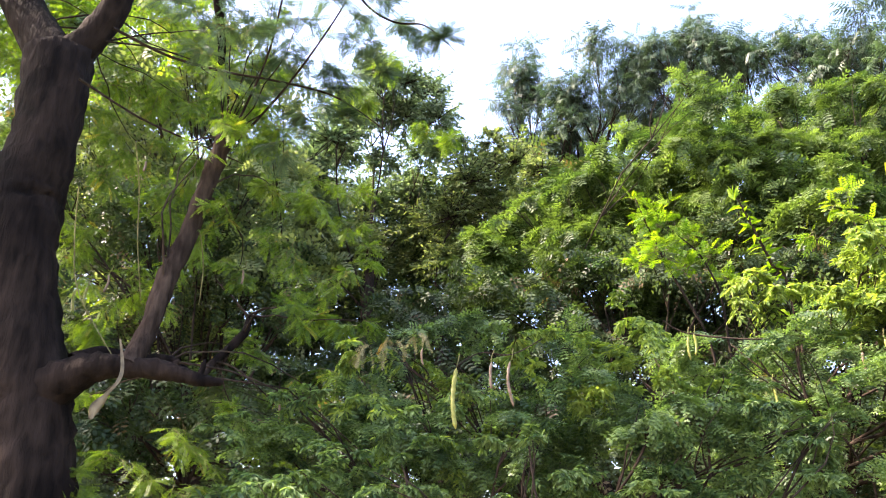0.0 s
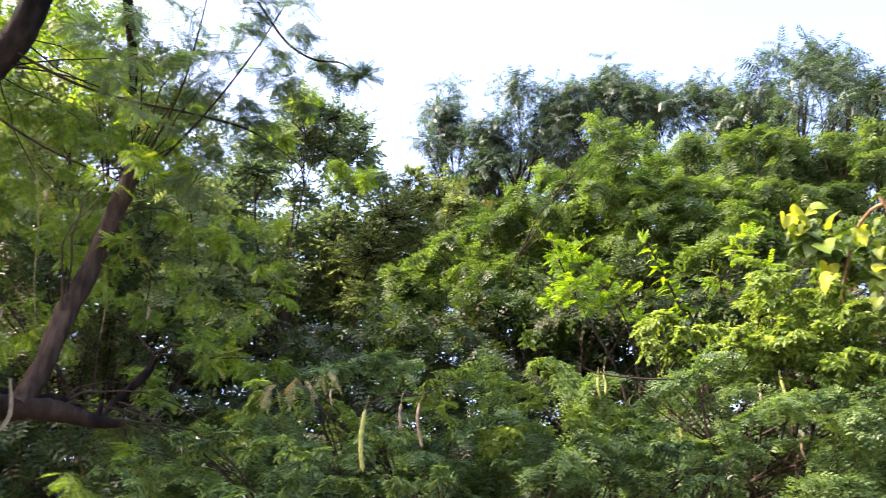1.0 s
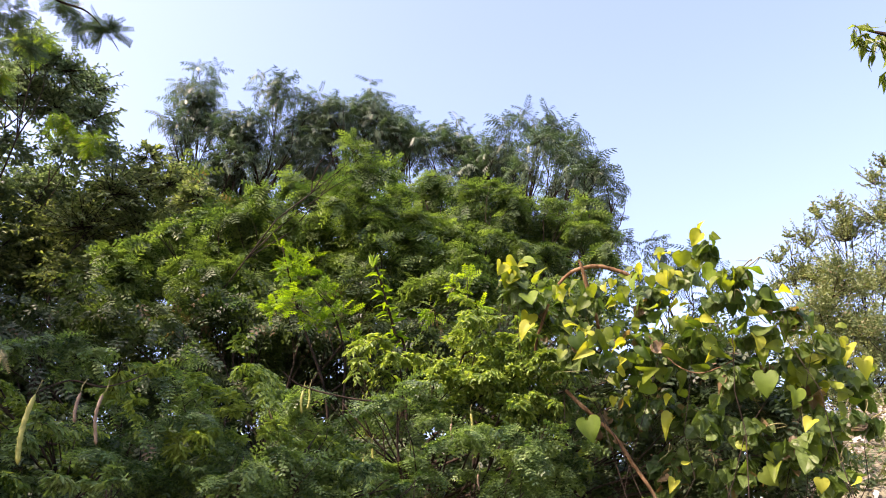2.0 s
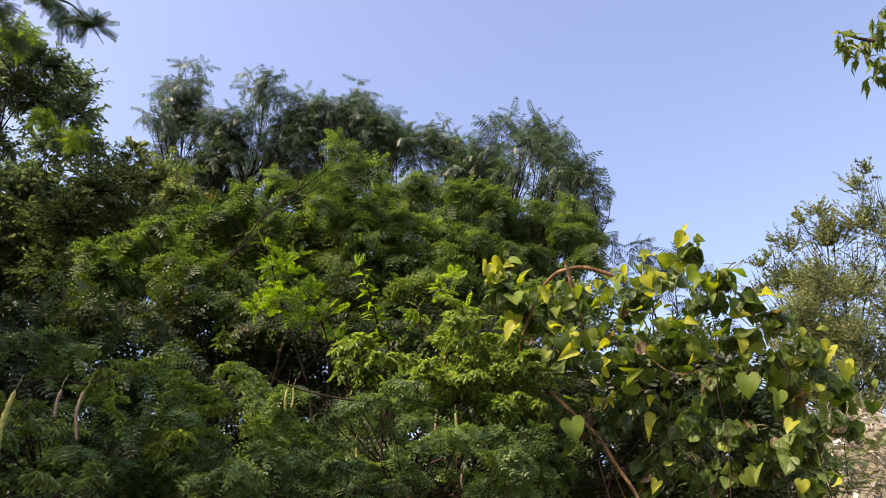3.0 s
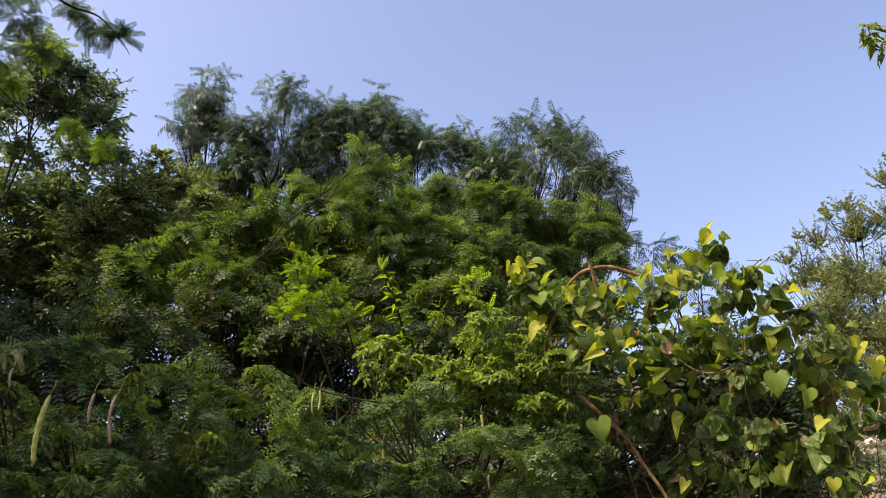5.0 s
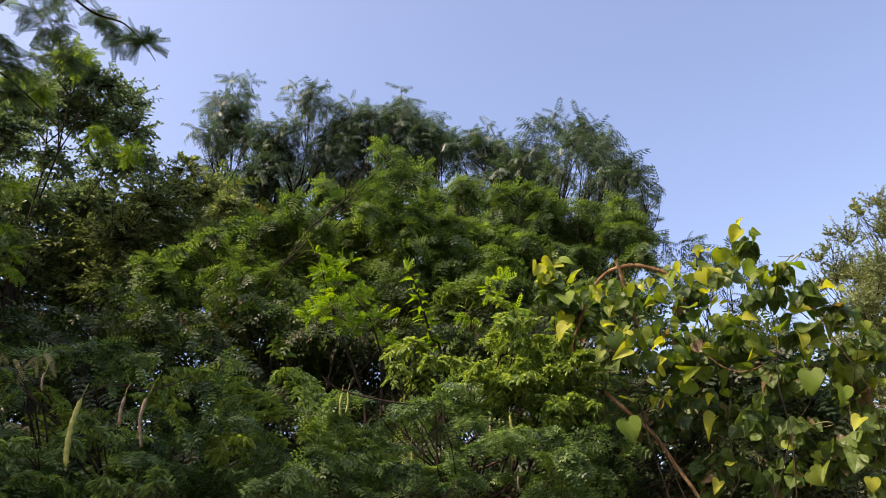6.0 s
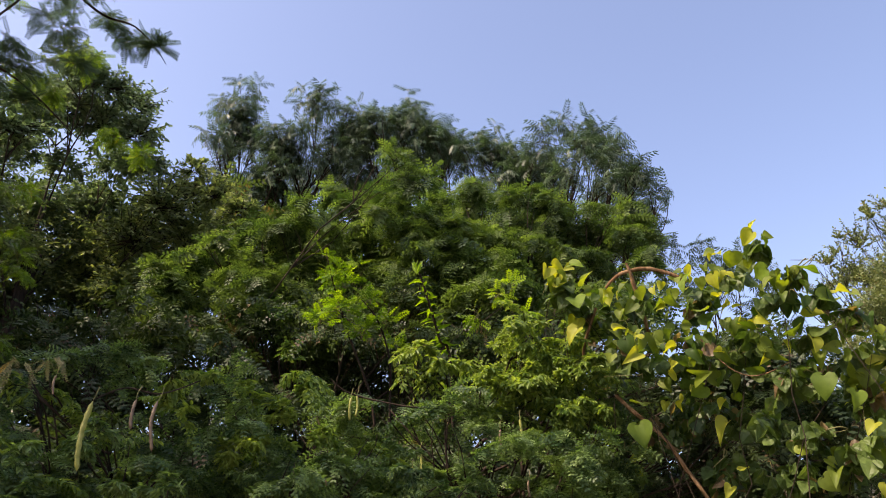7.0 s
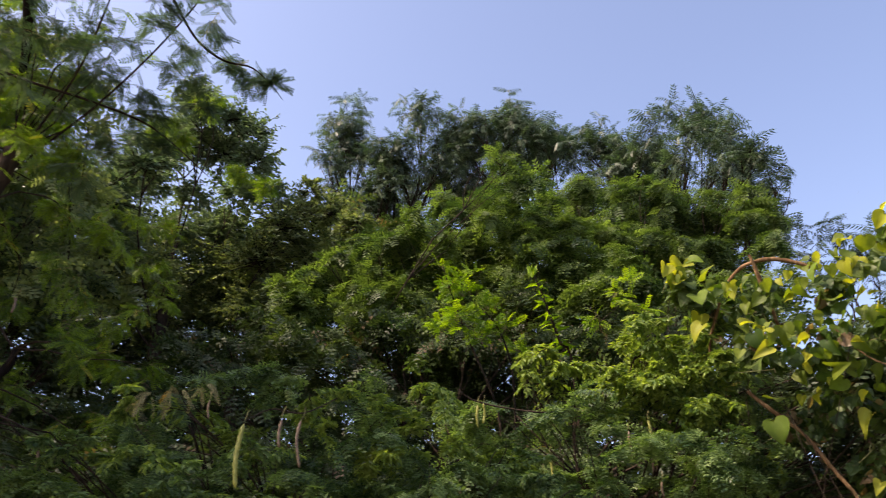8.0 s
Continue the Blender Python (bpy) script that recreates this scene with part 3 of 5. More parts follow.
ARCH = [
    (2.278, 3.364, 3.109, 0.0128), (2.31, 3.315, 3.156, 0.0156), (2.362, 3.263, 3.177, 0.0169), (2.438, 3.204, 3.175, 0.0182), (2.532, 3.149, 3.134, 0.0153),
    (2.585, 3.126, 3.094, 0.0111),
]
STEM1 = [
    (2.329, 3.244, 3.206, 0.0084), (2.362, 3.256, 3.14, 0.0154), (2.399, 3.279, 3.048, 0.0154), (2.45, 3.31, 2.963, 0.014), (2.514, 3.37, 2.873, 0.0127),
]
STEM2 = [
    (2.253, 3.427, 3.021, 0.0128), (2.24, 3.473, 2.945, 0.0128), (2.239, 3.537, 2.861, 0.0114), (2.258, 3.612, 2.737, 0.0115),
]
STEM3 = [
    (2.322, 3.435, 2.58, 0.0163), (2.407, 3.352, 2.446, 0.0159), (2.492, 3.314, 2.353, 0.0144), (2.562, 3.289, 2.226, 0.0142), (2.636, 3.256, 2.09, 0.0139),
    (2.692, 3.236, 1.912, 0.0148),
]
STEM4 = [
    (2.576, 3.081, 2.783, 0.0053), (2.647, 3.009, 2.634, 0.0051), (2.737, 2.941, 2.585, 0.0051), (2.865, 2.856, 2.641, 0.0038),
]
OVER = [
    (3.551, 1.602, 4.241, 0.0388), (3.475, 1.859, 4.123, 0.0214), (3.385, 1.982, 4.077, 0.0122), (3.316, 2.055, 4.117, 0.0069), (3.241, 2.106, 4.173, 0.0028),
]
SPRIG1 = [
    (1.602, 5.027, 2.852, 0.0162), (1.407, 4.95, 3.254, 0.0145), (1.275, 4.875, 3.518, 0.0109), (1.173, 4.792, 3.745, 0.0055),
]
SPRIG2 = [
    (2.063, 4.823, 2.96, 0.0145), (1.949, 4.76, 3.267, 0.0128), (1.866, 4.714, 3.454, 0.011), (1.776, 4.662, 3.638, 0.0074), (1.744, 4.651, 3.684, 0.0037),
]
SPRIG3 = [
    (1.705, 4.993, 2.854, 0.0144), (1.669, 4.917, 3.127, 0.0127), (1.564, 4.861, 3.363, 0.0091), (1.437, 4.843, 3.493, 0.0055),
]
TANGLE = [
    (0.998, 3.76, 2.597, 0.0026), (1.068, 3.758, 2.546, 0.0039), (1.196, 3.731, 2.511, 0.0039), (1.408, 3.666, 2.48, 0.0039), (1.557, 3.652, 2.514, 0.0026),
]
VINE1 = [
    (-1.201, 2.957, 3.094, 0.0045), (-1.197, 3.047, 2.939, 0.0045), (-1.208, 3.14, 2.734, 0.0045), (-1.195, 3.235, 2.505, 0.0034),
]
VINE2 = [
    (-1.007, 3.234, 2.85, 0.0047), (-0.992, 3.305, 2.701, 0.0047), (-1.008, 3.357, 2.545, 0.0035),
]
VINE3 = [
    (-1.348, 2.885, 2.856, 0.0042), (-1.367, 2.968, 2.661, 0.0042), (-1.353, 3.046, 2.486, 0.0043), (-1.188, 3.091, 2.236, 0.0031),
]
VINE4 = [
    (0.367, 2.951, 2.277, 0.002), (0.249, 2.781, 2.175, 0.0023), (0.149, 2.782, 2.181, 0.0023), (0.07, 2.745, 2.125, 0.0022),
]
STRIP = [
    (-1.115, 2.942, 2.279, 0.004), (-1.092, 2.947, 2.179, 0.0069), (-1.095, 2.936, 2.124, 0.0087), (-1.125, 2.931, 2.081, 0.0106), (-1.148, 2.928, 2.045, 0.0249),
    (-1.163, 2.93, 1.996, 0.0076),
]
PODS = [
    (0.074, 2.697, 2.11, 0.187, 0.0105), (0.184, 2.741, 2.139, 0.085, 0.008), (0.242, 2.738, 2.141, 0.143, 0.008), (1.085, 3.697, 2.502, 0.107, 0.01), (1.108, 3.688, 2.51, 0.097, 0.0088),
    (1.403, 3.647, 2.277, 0.131, 0.0096), (1.374, 3.671, 2.22, 0.103, 0.0096), (1.024, 3.787, 2.204, 0.102, 0.0075), (-1.498, 3.285, 2.597, 0.104, 0.0105), (-1.461, 3.301, 2.607, 0.087, 0.0105),
    (-1.349, 3.231, 2.634, 0.079, 0.008), (-0.854, 3.402, 2.718, 0.066, 0.0085), (-0.623, 3.32, 2.125, 0.057, 0.0088), (-1.21, 3.088, 3.078, 0.048, 0.0081), (1.778, 3.405, 2.403, 0.118, 0.0113),
    (1.706, 3.455, 2.362, 0.073, 0.0088), (-0.04, 2.822, 2.207, 0.057, 0.0057), (1.828, 3.441, 2.149, 0.072, 0.0086),
]

# ---- building tools ----
rng = np.random.default_rng(11)
UP = np.array([0.0, 0.0, 1.0])


def unit(v):
    return v / np.maximum(np.linalg.norm(v, axis=-1, keepdims=True), 1e-9)


def smooth(a, b, x):
    s = np.clip((x - a) / (b - a), 0, 1)
    return s * s * (3 - 2 * s)


def ground_z(x, y):
    """Level where the camera stands, a low bank in front and a stony mound to the right of it."""
    x, y = np.asarray(x, float), np.asarray(y, float)
    far = np.hypot(x, y)
    ahead = smooth(-0.2, 0.6, (y + 0.35 * x) / np.maximum(far, 0.1))
    bank = 1.3 * smooth(2.2, 8.0, far) * ahead * (1 - smooth(30, 120, far))
    mound = 2.5 * np.exp(-((x - 8.6) ** 2 + (y - 6.4) ** 2) / 3.2)
    rough = 0.06 * np.sin(1.7 * x + 0.6) * np.cos(1.3 * y) + 0.03 * np.sin(4.1 * x) * np.sin(3.7 * y + 1)
    return bank + mound + rough * smooth(0.5, 3, far) * (1 - smooth(40, 200, far))


def mesh_of(name, verts, quads, material, tint=None, shade=False):
    """A mesh from arrays of vertices and quads; tint: one value a vertex."""
    me = bpy.data.meshes.new(name)
    n = len(quads)
    me.vertices.add(len(verts))
    me.vertices.foreach_set("co", np.ascontiguousarray(verts, np.float32).ravel())
    me.loops.add(4 * n)
    me.loops.foreach_set("vertex_index", np.ascontiguousarray(quads, np.int32).ravel())
    me.polygons.add(n)
    me.polygons.foreach_set("loop_start", np.arange(0, 4 * n, 4, dtype=np.int32))
    me.polygons.foreach_set("use_smooth", np.full(n, shade))
    if tint is not None:
        me.attributes.new("tint", "FLOAT", "POINT").data.foreach_set("value", np.ascontiguousarray(tint, np.float32))
    me.materials.append(material)
    me.update(calc_edges=True)
    return me


def thing(name, at, label, category, group="", kind=""):
    ob = new(name)
    ob.location = at
    return tagged(ob, label, category, group, kind)


def child(name, me, parent, label="", kind=""):
    ob = new(name, me)
    ob.parent = parent
    return tagged(ob, label, kind=kind)


def tubes(lines, sides=6, wobble=0.0):
    """Tapered tubes round polylines of (x, y, z, radius) rows, each closed at its tip; vertices and quads."""
    verts, quads, at = [], [], 0
    turn = np.linspace(0, 2 * np.pi, sides, endpoint=False)
    for line in lines:
        line = np.asarray(line, float)
        p, r = line[:, :3], line[:, 3]
        tan = unit(np.gradient(p, axis=0))
        ref = np.array([1.0, 0, 0]) if abs(tan[0, 2]) > 0.7 else UP
        a = unit(np.cross(tan, ref))
        b = np.cross(tan, a)
        rr = r[:, None] * (1 + wobble * rng.normal(size=(len(p), sides)))
        ring = p[:, None] + rr[..., None] * (np.cos(turn)[None, :, None] * a[:, None] + np.sin(turn)[None, :, None] * b[:, None])
        ring[-1] = p[-1] + 0.5 * (ring[-1] - p[-1])
        verts.append(ring.reshape(-1, 3))
        k = len(p)
        i, j = np.meshgrid(np.arange(k - 1), np.arange(sides), indexing="ij")
        j2 = (j + 1) % sides
        quads.append(at + np.stack([i * sides + j, i * sides + j2, (i + 1) * sides + j2, (i + 1) * sides + j], -1).reshape(-1, 4))
        last = at + (k - 1) * sides
        if sides >= 4:
            quads.append(np.array([[last, last + s, last + s + 1, last + s + 2] for s in range(1, sides - 2, 2)]))
        at += k * sides
    return np.concatenate(verts), np.concatenate(quads)


def bend(a, b, r0, r1, steps=7, sag=0.12):
    """A crooked limb from a to b that thins from r0 to r1."""
    a, b = np.asarray(a, float), np.asarray(b, float)
    s = np.linspace(0, 1, steps)[:, None]
    far = np.linalg.norm(b - a)
    side = rng.normal(size=3) * sag * far
    side[2] = abs(side[2]) * 0.6
    crook = np.cumsum(rng.normal(size=(steps, 3)) * 0.018 * far, 0) * np.sin(np.pi * s)
    p = a + (b - a) * s + side * np.sin(np.pi * s) * 0.6 + crook
    return np.hstack([p, r0 + (r1 - r0) * s ** 0.8])


def finer(line, per=4):
    """The same limb with more rings, on a smooth curve."""
    line = np.asarray(line, float)
    n = len(line)
    out = []
    for i in range(n - 1):
        p0, p1, p2, p3 = line[max(i - 1, 0)], line[i], line[i + 1], line[min(i + 2, n - 1)]
        for s in np.arange(per) / per:
            out.append(0.5 * (2 * p1 + (p2 - p0) * s + (2 * p0 - 5 * p1 + 4 * p2 - p3) * s ** 2 + (3 * p1 - p0 - 3 * p2 + p3) * s ** 3))
    out.append(line[-1])
    return np.array(out)


# ---- leaf patterns: length along x, face towards z, one unit long ----
def blade(x, y, ang, length, width, lift=0.0):
    """One leaflet: a folded diamond of one quad."""
    c, s = math.cos(ang), math.sin(ang)
    pts = [(0, 0, 0), (0.45 * length, -0.5 * width, lift), (length, 0, -0.5 * lift), (0.45 * length, 0.5 * width, lift)]
    return [(x + c * u - s * v, y + s * u + c * v, w) for u, v, w in pts]


def feather(pairs, ang=62, length=0.2, width=0.085, curl=0.18):
    """A pinna: leaflets in pairs along a thin rib."""
    v, q = [], []
    for i in range(pairs):
        x = 0.10 + 0.86 * i / (pairs - 1)
        size = length * (0.72 + 0.5 * math.sin(math.pi * (0.15 + 0.75 * i / (pairs - 1))))
        for side in (-1, 1):
            q.append([len(v) + k for k in range(4)])
            v += blade(x, 0, side * radians(ang), size, width)
    q.append([len(v) + k for k in range(4)])
    v += [(0, -0.012, 0), (1, -0.004, 0), (1, 0.004, 0), (0, 0.012, 0)]
    v = np.array(v)
    v[:, 2] -= curl * v[:, 0] ** 2
    return v, np.array(q)


def pinnate(pairs=5, length=0.30, width=0.095, curl=0.22, hang=0.08):
    """Pointed leaflets along an arching rib, as on a neem."""
    v, q = [], []
    for i in range(pairs):
        x = 0.22 + 0.70 * i / (pairs - 1)
        for side in (-1, 1):
            q.append([len(v) + k for k in range(4)])
            b = blade(x, 0, side * radians(58), length * (1 - 0.25 * i / pairs), width)
            b[2] = (b[2][0], b[2][1], -hang)
            v += b
    q.append([len(v) + k for k in range(4)])
    v += blade(0.94, 0, 0, length * 0.8, width)
    q.append([len(v) + k for k in range(4)])
    v += [(0, -0.008, 0), (0.95, -0.005, 0), (0.95, 0.005, 0), (0, 0.008, 0)]
    v = np.array(v)
    v[:, 2] -= curl * v[:, 0] ** 2
    return v, np.array(q)


def simple_leaf(width=0.42, fold=0.08, curl=0.2):
    """An oval leaf folded along its rib."""
    xs, half = np.array([0, 0.45, 1.0]), np.array([0.04, 0.5, 0.02]) * width
    v = []
    for x, h in zip(xs, half):
        v += [(x, -h, fold * h / width - curl * x * x), (x, 0, -curl * x * x), (x, h, fold * h / width - curl * x * x)]
    q = []
    for i in range(2):
        q += [[3 * i, 3 * i + 3, 3 * i + 4, 3 * i + 1], [3 * i + 1, 3 * i + 4, 3 * i + 5, 3 * i + 2]]
    return np.array(v), np.array(q)


def heart_leaf(cup=0.12, curl=0.3, twist=0.0):
    """A heart-shaped blade with a drip tip, folded along its rib; x runs from the stalk to the tip."""
    prof = [(-0.07, 0.22), (0.0, 0.40), (0.16, 0.51), (0.36, 0.50), (0.56, 0.41), (0.74, 0.27), (0.88, 0.12), (1.0, 0.012)]
    v = []
    for i, (x, h) in enumerate(prof):
        for u in (-1, -0.5, 0, 0.5, 1):
            back = 0.14 if i == 0 and u == 0 else 0.0
            z = cup * abs(u) * h * 1.6 - curl * max(x, 0) ** 2 + twist * u * h * x + 0.045 * math.sin(9 * x + 3 * u) * abs(u)
            v.append((x + back, u * h, z))
    q = []
    for i in range(len(prof) - 1):
        for j in range(4):
            q.append([5 * i + j, 5 * i + j + 5, 5 * i + j + 6, 5 * i + j + 1])
    return np.array(v), np.array(q)


PINNA = feather(9, 64, 0.135, 0.062)
FROND = feather(11, 74, 0.15, 0.066, 0.12)
PINNA_MID = feather(6, 58, 0.22, 0.11)
PINNA_FAR = feather(4, 55, 0.30, 0.20)
PINNA_AIRY = feather(5, 54, 0.28, 0.11)
PINNA_THIN = feather(4, 57, 0.27, 0.14)
NEEM = pinnate(5, 0.33, 0.095, 0.45, 0.22)
SPRIG = pinnate(5, 0.34, 0.13, 0.4, 0.05)
OVAL = (np.array([(0, 0, 0), (0.3, -0.2, 0.04), (0.68, -0.17, 0), (1, 0, -0.18), (0.68, 0.17, 0), (0.3, 0.2, 0.04)]), np.array([[0, 1, 2, 3], [0, 3, 4, 5]]))
SMALL = (np.array([(0, 0, 0), (0.45, -0.28, 0.04), (1, 0, -0.08), (0.45, 0.28, 0.04)]), np.array([[0, 1, 2, 3]]))
NARROW = simple_leaf(0.34, 0.10, 0.35)


# ---- foliage ----
def belt(seed, n, x, y, z, r, slope=0.0):
    """Clumps strewn through a box, each range a pair; slope: how much farther back a clump sits for each metre of height."""
    own = np.random.default_rng(seed)
    out = []
    for k in range(n):
        h = own.uniform(*z)
        at = x[0] + (x[1] - x[0]) * (k + own.uniform(0, 1)) / n if k % 2 else own.uniform(*x)
        out.append((float(at), float(own.uniform(*y) + slope * (h - z[0])), float(h), float(own.uniform(*r))))
    return out


LOW_S = belt(29, 30, (-0.9, 1.5), (2.95, 3.45), (1.7, 2.16), (0.05, 0.1))
LOW_J = belt(3, 24, (-0.85, 1.15), (3.0, 3.7), (1.74, 2.1), (0.05, 0.13))
UNDER_J = belt(5, 34, (-1.25, 2.3), (4.4, 5.6), (2.0, 2.55), (0.16, 0.24))
LIME_L = belt(19, 18, (1.68, 2.3), (3.4, 3.8), (2.48, 2.95), (0.07, 0.12))
FINE_K = belt(23, 10, (1.5, 2.45), (3.25, 3.7), (1.85, 2.5), (0.08, 0.13))
MASS_T = belt(7, 34, (-3.7, -1.2), (5.8, 6.8), (3.4, 5.4), (0.27, 0.34), -0.45)


def rosettes(clumps, per_m2, each, size, pattern, material, base, flat=0.95, arch=0.12, name="crown"):
    """Leaves gathered in whorls at the twig ends, spreading and drooping, as a neem bears them; also the bearing twigs."""
    tv, tq = pattern
    P, X, N, starts, ways, longs = [], [], [], [], [], []
    for x, y, z, r in clumps:
        n = max(5, int(per_m2 * math.pi * r * r))
        d = unit(rng.normal(size=(n, 3)) + UP * 0.15)
        lobes = 1 + 0.30 * np.sin(3 * np.arctan2(d[:, 1], d[:, 0]) + 7 * x) + 0.22 * np.sin(5 * d[:, 2] + 9 * z)
        far = np.minimum(rng.uniform(0.25, 1.2, n) ** 0.7 * lobes, 1.18)
        c = np.array([x, y, z])
        tip = c + d * np.array([1, 1, flat]) * (r * far)[:, None]
        axis = unit(d * np.array([1, 1, 0.6]) + UP * 0.45 + rng.normal(size=(n, 3)) * 0.3)
        ref = unit(np.cross(axis, rng.normal(size=(n, 3))))
        oth = np.cross(axis, ref)
        ang = 2 * np.pi * (np.arange(each)[None] + rng.uniform(-0.3, 0.3, (n, each))) / each
        radial = np.cos(ang)[..., None] * ref[:, None] + np.sin(ang)[..., None] * oth[:, None]
        lx = unit(radial + axis[:, None] * rng.uniform(-0.1, 0.6, (n, each, 1)) + d[:, None] * 0.25 + UP * arch + rng.normal(size=(n, each, 3)) * 0.15)
        P.append((tip[:, None] - axis[:, None] * rng.uniform(0, 0.10, (n, each, 1))).reshape(-1, 3))
        X.append(lx.reshape(-1, 3))
        N.append((UP + axis[:, None] * 0.3 + rng.normal(size=(n, each, 3)) * 0.3).reshape(-1, 3))
        inner = c + (tip - c) * 0.25
        starts.append(inner), ways.append(unit(tip - inner)), longs.append(np.linalg.norm(tip - inner, axis=1))
    P, X, N = np.concatenate(P), np.concatenate(X), np.concatenate(N)
    Y = unit(np.cross(N, X))
    Z = np.cross(X, Y)
    m = len(P)
    sz = size * rng.uniform(0.65, 1.25, (m, 1, 1))
    verts = P[:, None] + sz * (tv[None, :, :1] * X[:, None] + tv[None, :, 1:2] * Y[:, None] + tv[None, :, 2:] * Z[:, None])
    quads = tq[None] + (np.arange(m) * len(tv))[:, None, None]
    crown = mesh_of(name, verts.reshape(-1, 3) - np.asarray(base), quads.reshape(-1, 4), material, np.repeat(rng.uniform(0, 1, m), len(tv)))
    return crown, (np.concatenate(starts), np.concatenate(ways), np.concatenate(longs))


def twigs_in(clumps, per_m2, flat=0.75, lift=0.15, reach=(0.55, 1.2), floor=-0.55):
    """Twigs that radiate from inside each clump to its uneven outline: starts, ways, lengths."""
    starts, ways, longs = [], [], []
    for x, y, z, r in clumps:
        n = max(4, int(per_m2 * math.pi * r * r))
        d = unit(rng.normal(size=(n, 3)))
        d[:, 2] = np.where(d[:, 2] < floor, -d[:, 2] * 0.4, d[:, 2])
        lobes = 1 + 0.28 * np.sin(3 * np.arctan2(d[:, 1], d[:, 0]) + 7 * x) + 0.22 * np.sin(5 * d[:, 2] + 9 * z)
        inner = rng.uniform(0.0, 0.6, (n, 1))
        size = np.array([1, 1, flat]) * r
        starts.append(np.array([x, y, z]) + d * size * inner)
        w = unit(d * np.array([1, 1, flat]) + rng.normal(size=(n, 3)) * 0.35 + UP * lift)
        ways.append(w)
        longs.append(r * rng.uniform(*reach, n) * lobes * (1.05 - 0.6 * inner[:, 0]))
    return np.concatenate(starts), np.concatenate(ways), np.concatenate(longs)


def filled(clumps, share=0.75, chance=0.85):
    """The clumps and, between a clump and its nearest neighbour, now and then a smaller one, so that a crown closes up."""
    out = [tuple(c) for c in clumps]
    for i, a in enumerate(clumps):
        b = min((c for k, c in enumerate(clumps) if k > i), key=lambda c: math.dist(a[:3], c[:3]), default=None)
        if b and rng.uniform() < chance:
            out.append((*[(u + w) / 2 + rng.uniform(-0.08, 0.08) for u, w in zip(a[:3], b[:3])], share * (a[3] + b[3]) / 2))
    return out


def sprays_in(clumps, per_m2, side=8, flat=0.75, droop=0.35, reach=(0.75, 1.25), lift=0.1):
    """Flat layered sprays: each a drooping axis out of the clump with side twigs in its plane; starts, ways, lengths."""
    starts, ways, longs = [], [], []
    for x, y, z, r in clumps:
        n = max(3, int(per_m2 * math.pi * r * r))
        d = unit(rng.normal(size=(n, 3)) * np.array([1, 1, 0.8]))
        inner = rng.uniform(0.0, 0.55, (n, 1))
        p = np.array([x, y, z]) + d * np.array([1, 1, flat]) * r * inner
        w = unit(d * np.array([1, 1, 0.55]) + UP * lift + rng.normal(size=(n, 3)) * 0.45)
        ln = r * rng.uniform(*reach, n) * (1.1 - 0.7 * inner[:, 0]) * (1 + 0.3 * np.sin(3 * np.arctan2(d[:, 1], d[:, 0]) + 5 * x))
        starts.append(p), ways.append(w), longs.append(ln)
        s = np.tile((np.arange(side) + 0.6) / side, (n, 1)) + rng.uniform(-0.4, 0.4, (n, side)) / side
        at = p[:, None] + w[:, None] * (ln[:, None] * s)[..., None] - UP * (droop * ln[:, None] * s * s)[..., None]
        tan = unit(w[:, None] - UP * (2 * droop * s)[..., None])
        out = unit(np.cross(tan, UP + rng.normal(size=(n, 1, 3)) * 0.3)) * np.where(np.arange(side) % 2 == 0, 1, -1)[None, :, None]
        starts.append(at.reshape(-1, 3))
        ways.append(unit(tan * 0.7 + out * 0.8 + rng.normal(size=(n, side, 3)) * 0.15).reshape(-1, 3))
        longs.append((ln[:, None] * rng.uniform(0.3, 0.55, (n, side)) * (1.1 - 0.5 * s)).ravel())
    return np.concatenate(starts), np.concatenate(ways), np.concatenate(longs)


def twig_points(p0, d, ln, s, droop):
    s = s[..., None]
    return p0 + d * (ln[..., None] * s) - UP * (droop * ln[..., None] * s * s)


def leaves_on(twigs, each, pattern, size, droop=0.3, first=0.2, splay=1.0, hang=0.25, tilt=0.45, material=None, base=(0, 0, 0), name="crown", size_var=0.3):
    """Leaves along both sides of drooping twigs, faces mostly up, all in one mesh."""
    p0, d, ln = twigs
    n = len(p0)
    s = first + (1 - first) * (np.arange(each)[None] + rng.uniform(0, 1, (n, each))) / each
    pos = twig_points(p0[:, None], d[:, None], np.repeat(ln[:, None], each, 1), s, droop)
    tan = unit(d[:, None] - UP * (2 * droop * s[..., None]))
    side = unit(np.cross(tan, UP + rng.normal(size=(n, each, 3)) * 0.2))
    sign = np.where((np.arange(each)[None] + rng.integers(0, 2, (n, 1))) % 2 == 0, 1.0, -1.0)[..., None]
    x = unit(tan * rng.uniform(0.35, 1.0, (n, each, 1)) + side * sign * splay * rng.uniform(0.5, 1.1, (n, each, 1)) + rng.normal(size=(n, each, 3)) * 0.25 - UP * hang)
    nrm = UP + rng.normal(size=(n, each, 3)) * tilt
    y = unit(np.cross(nrm, x))
    z = np.cross(x, y)
    sz = size * (1 + size_var * rng.uniform(-1, 1, (n, each)))
    tv, tq = pattern
    pos, x, y, z, sz = (a.reshape(n * each, -1) for a in (pos, x, y, z, sz))
    verts = pos[:, None] + sz[:, None] * (tv[None, :, :1] * x[:, None] + tv[None, :, 1:2] * y[:, None] + tv[None, :, 2:] * z[:, None])
    quads = tq[None] + (np.arange(n * each) * len(tv))[:, None, None]
    tint = np.repeat(rng.uniform(0, 1, n * each), len(tv))
    return mesh_of(name, verts.reshape(-1, 3) - np.asarray(base), quads.reshape(-1, 4), material, tint)


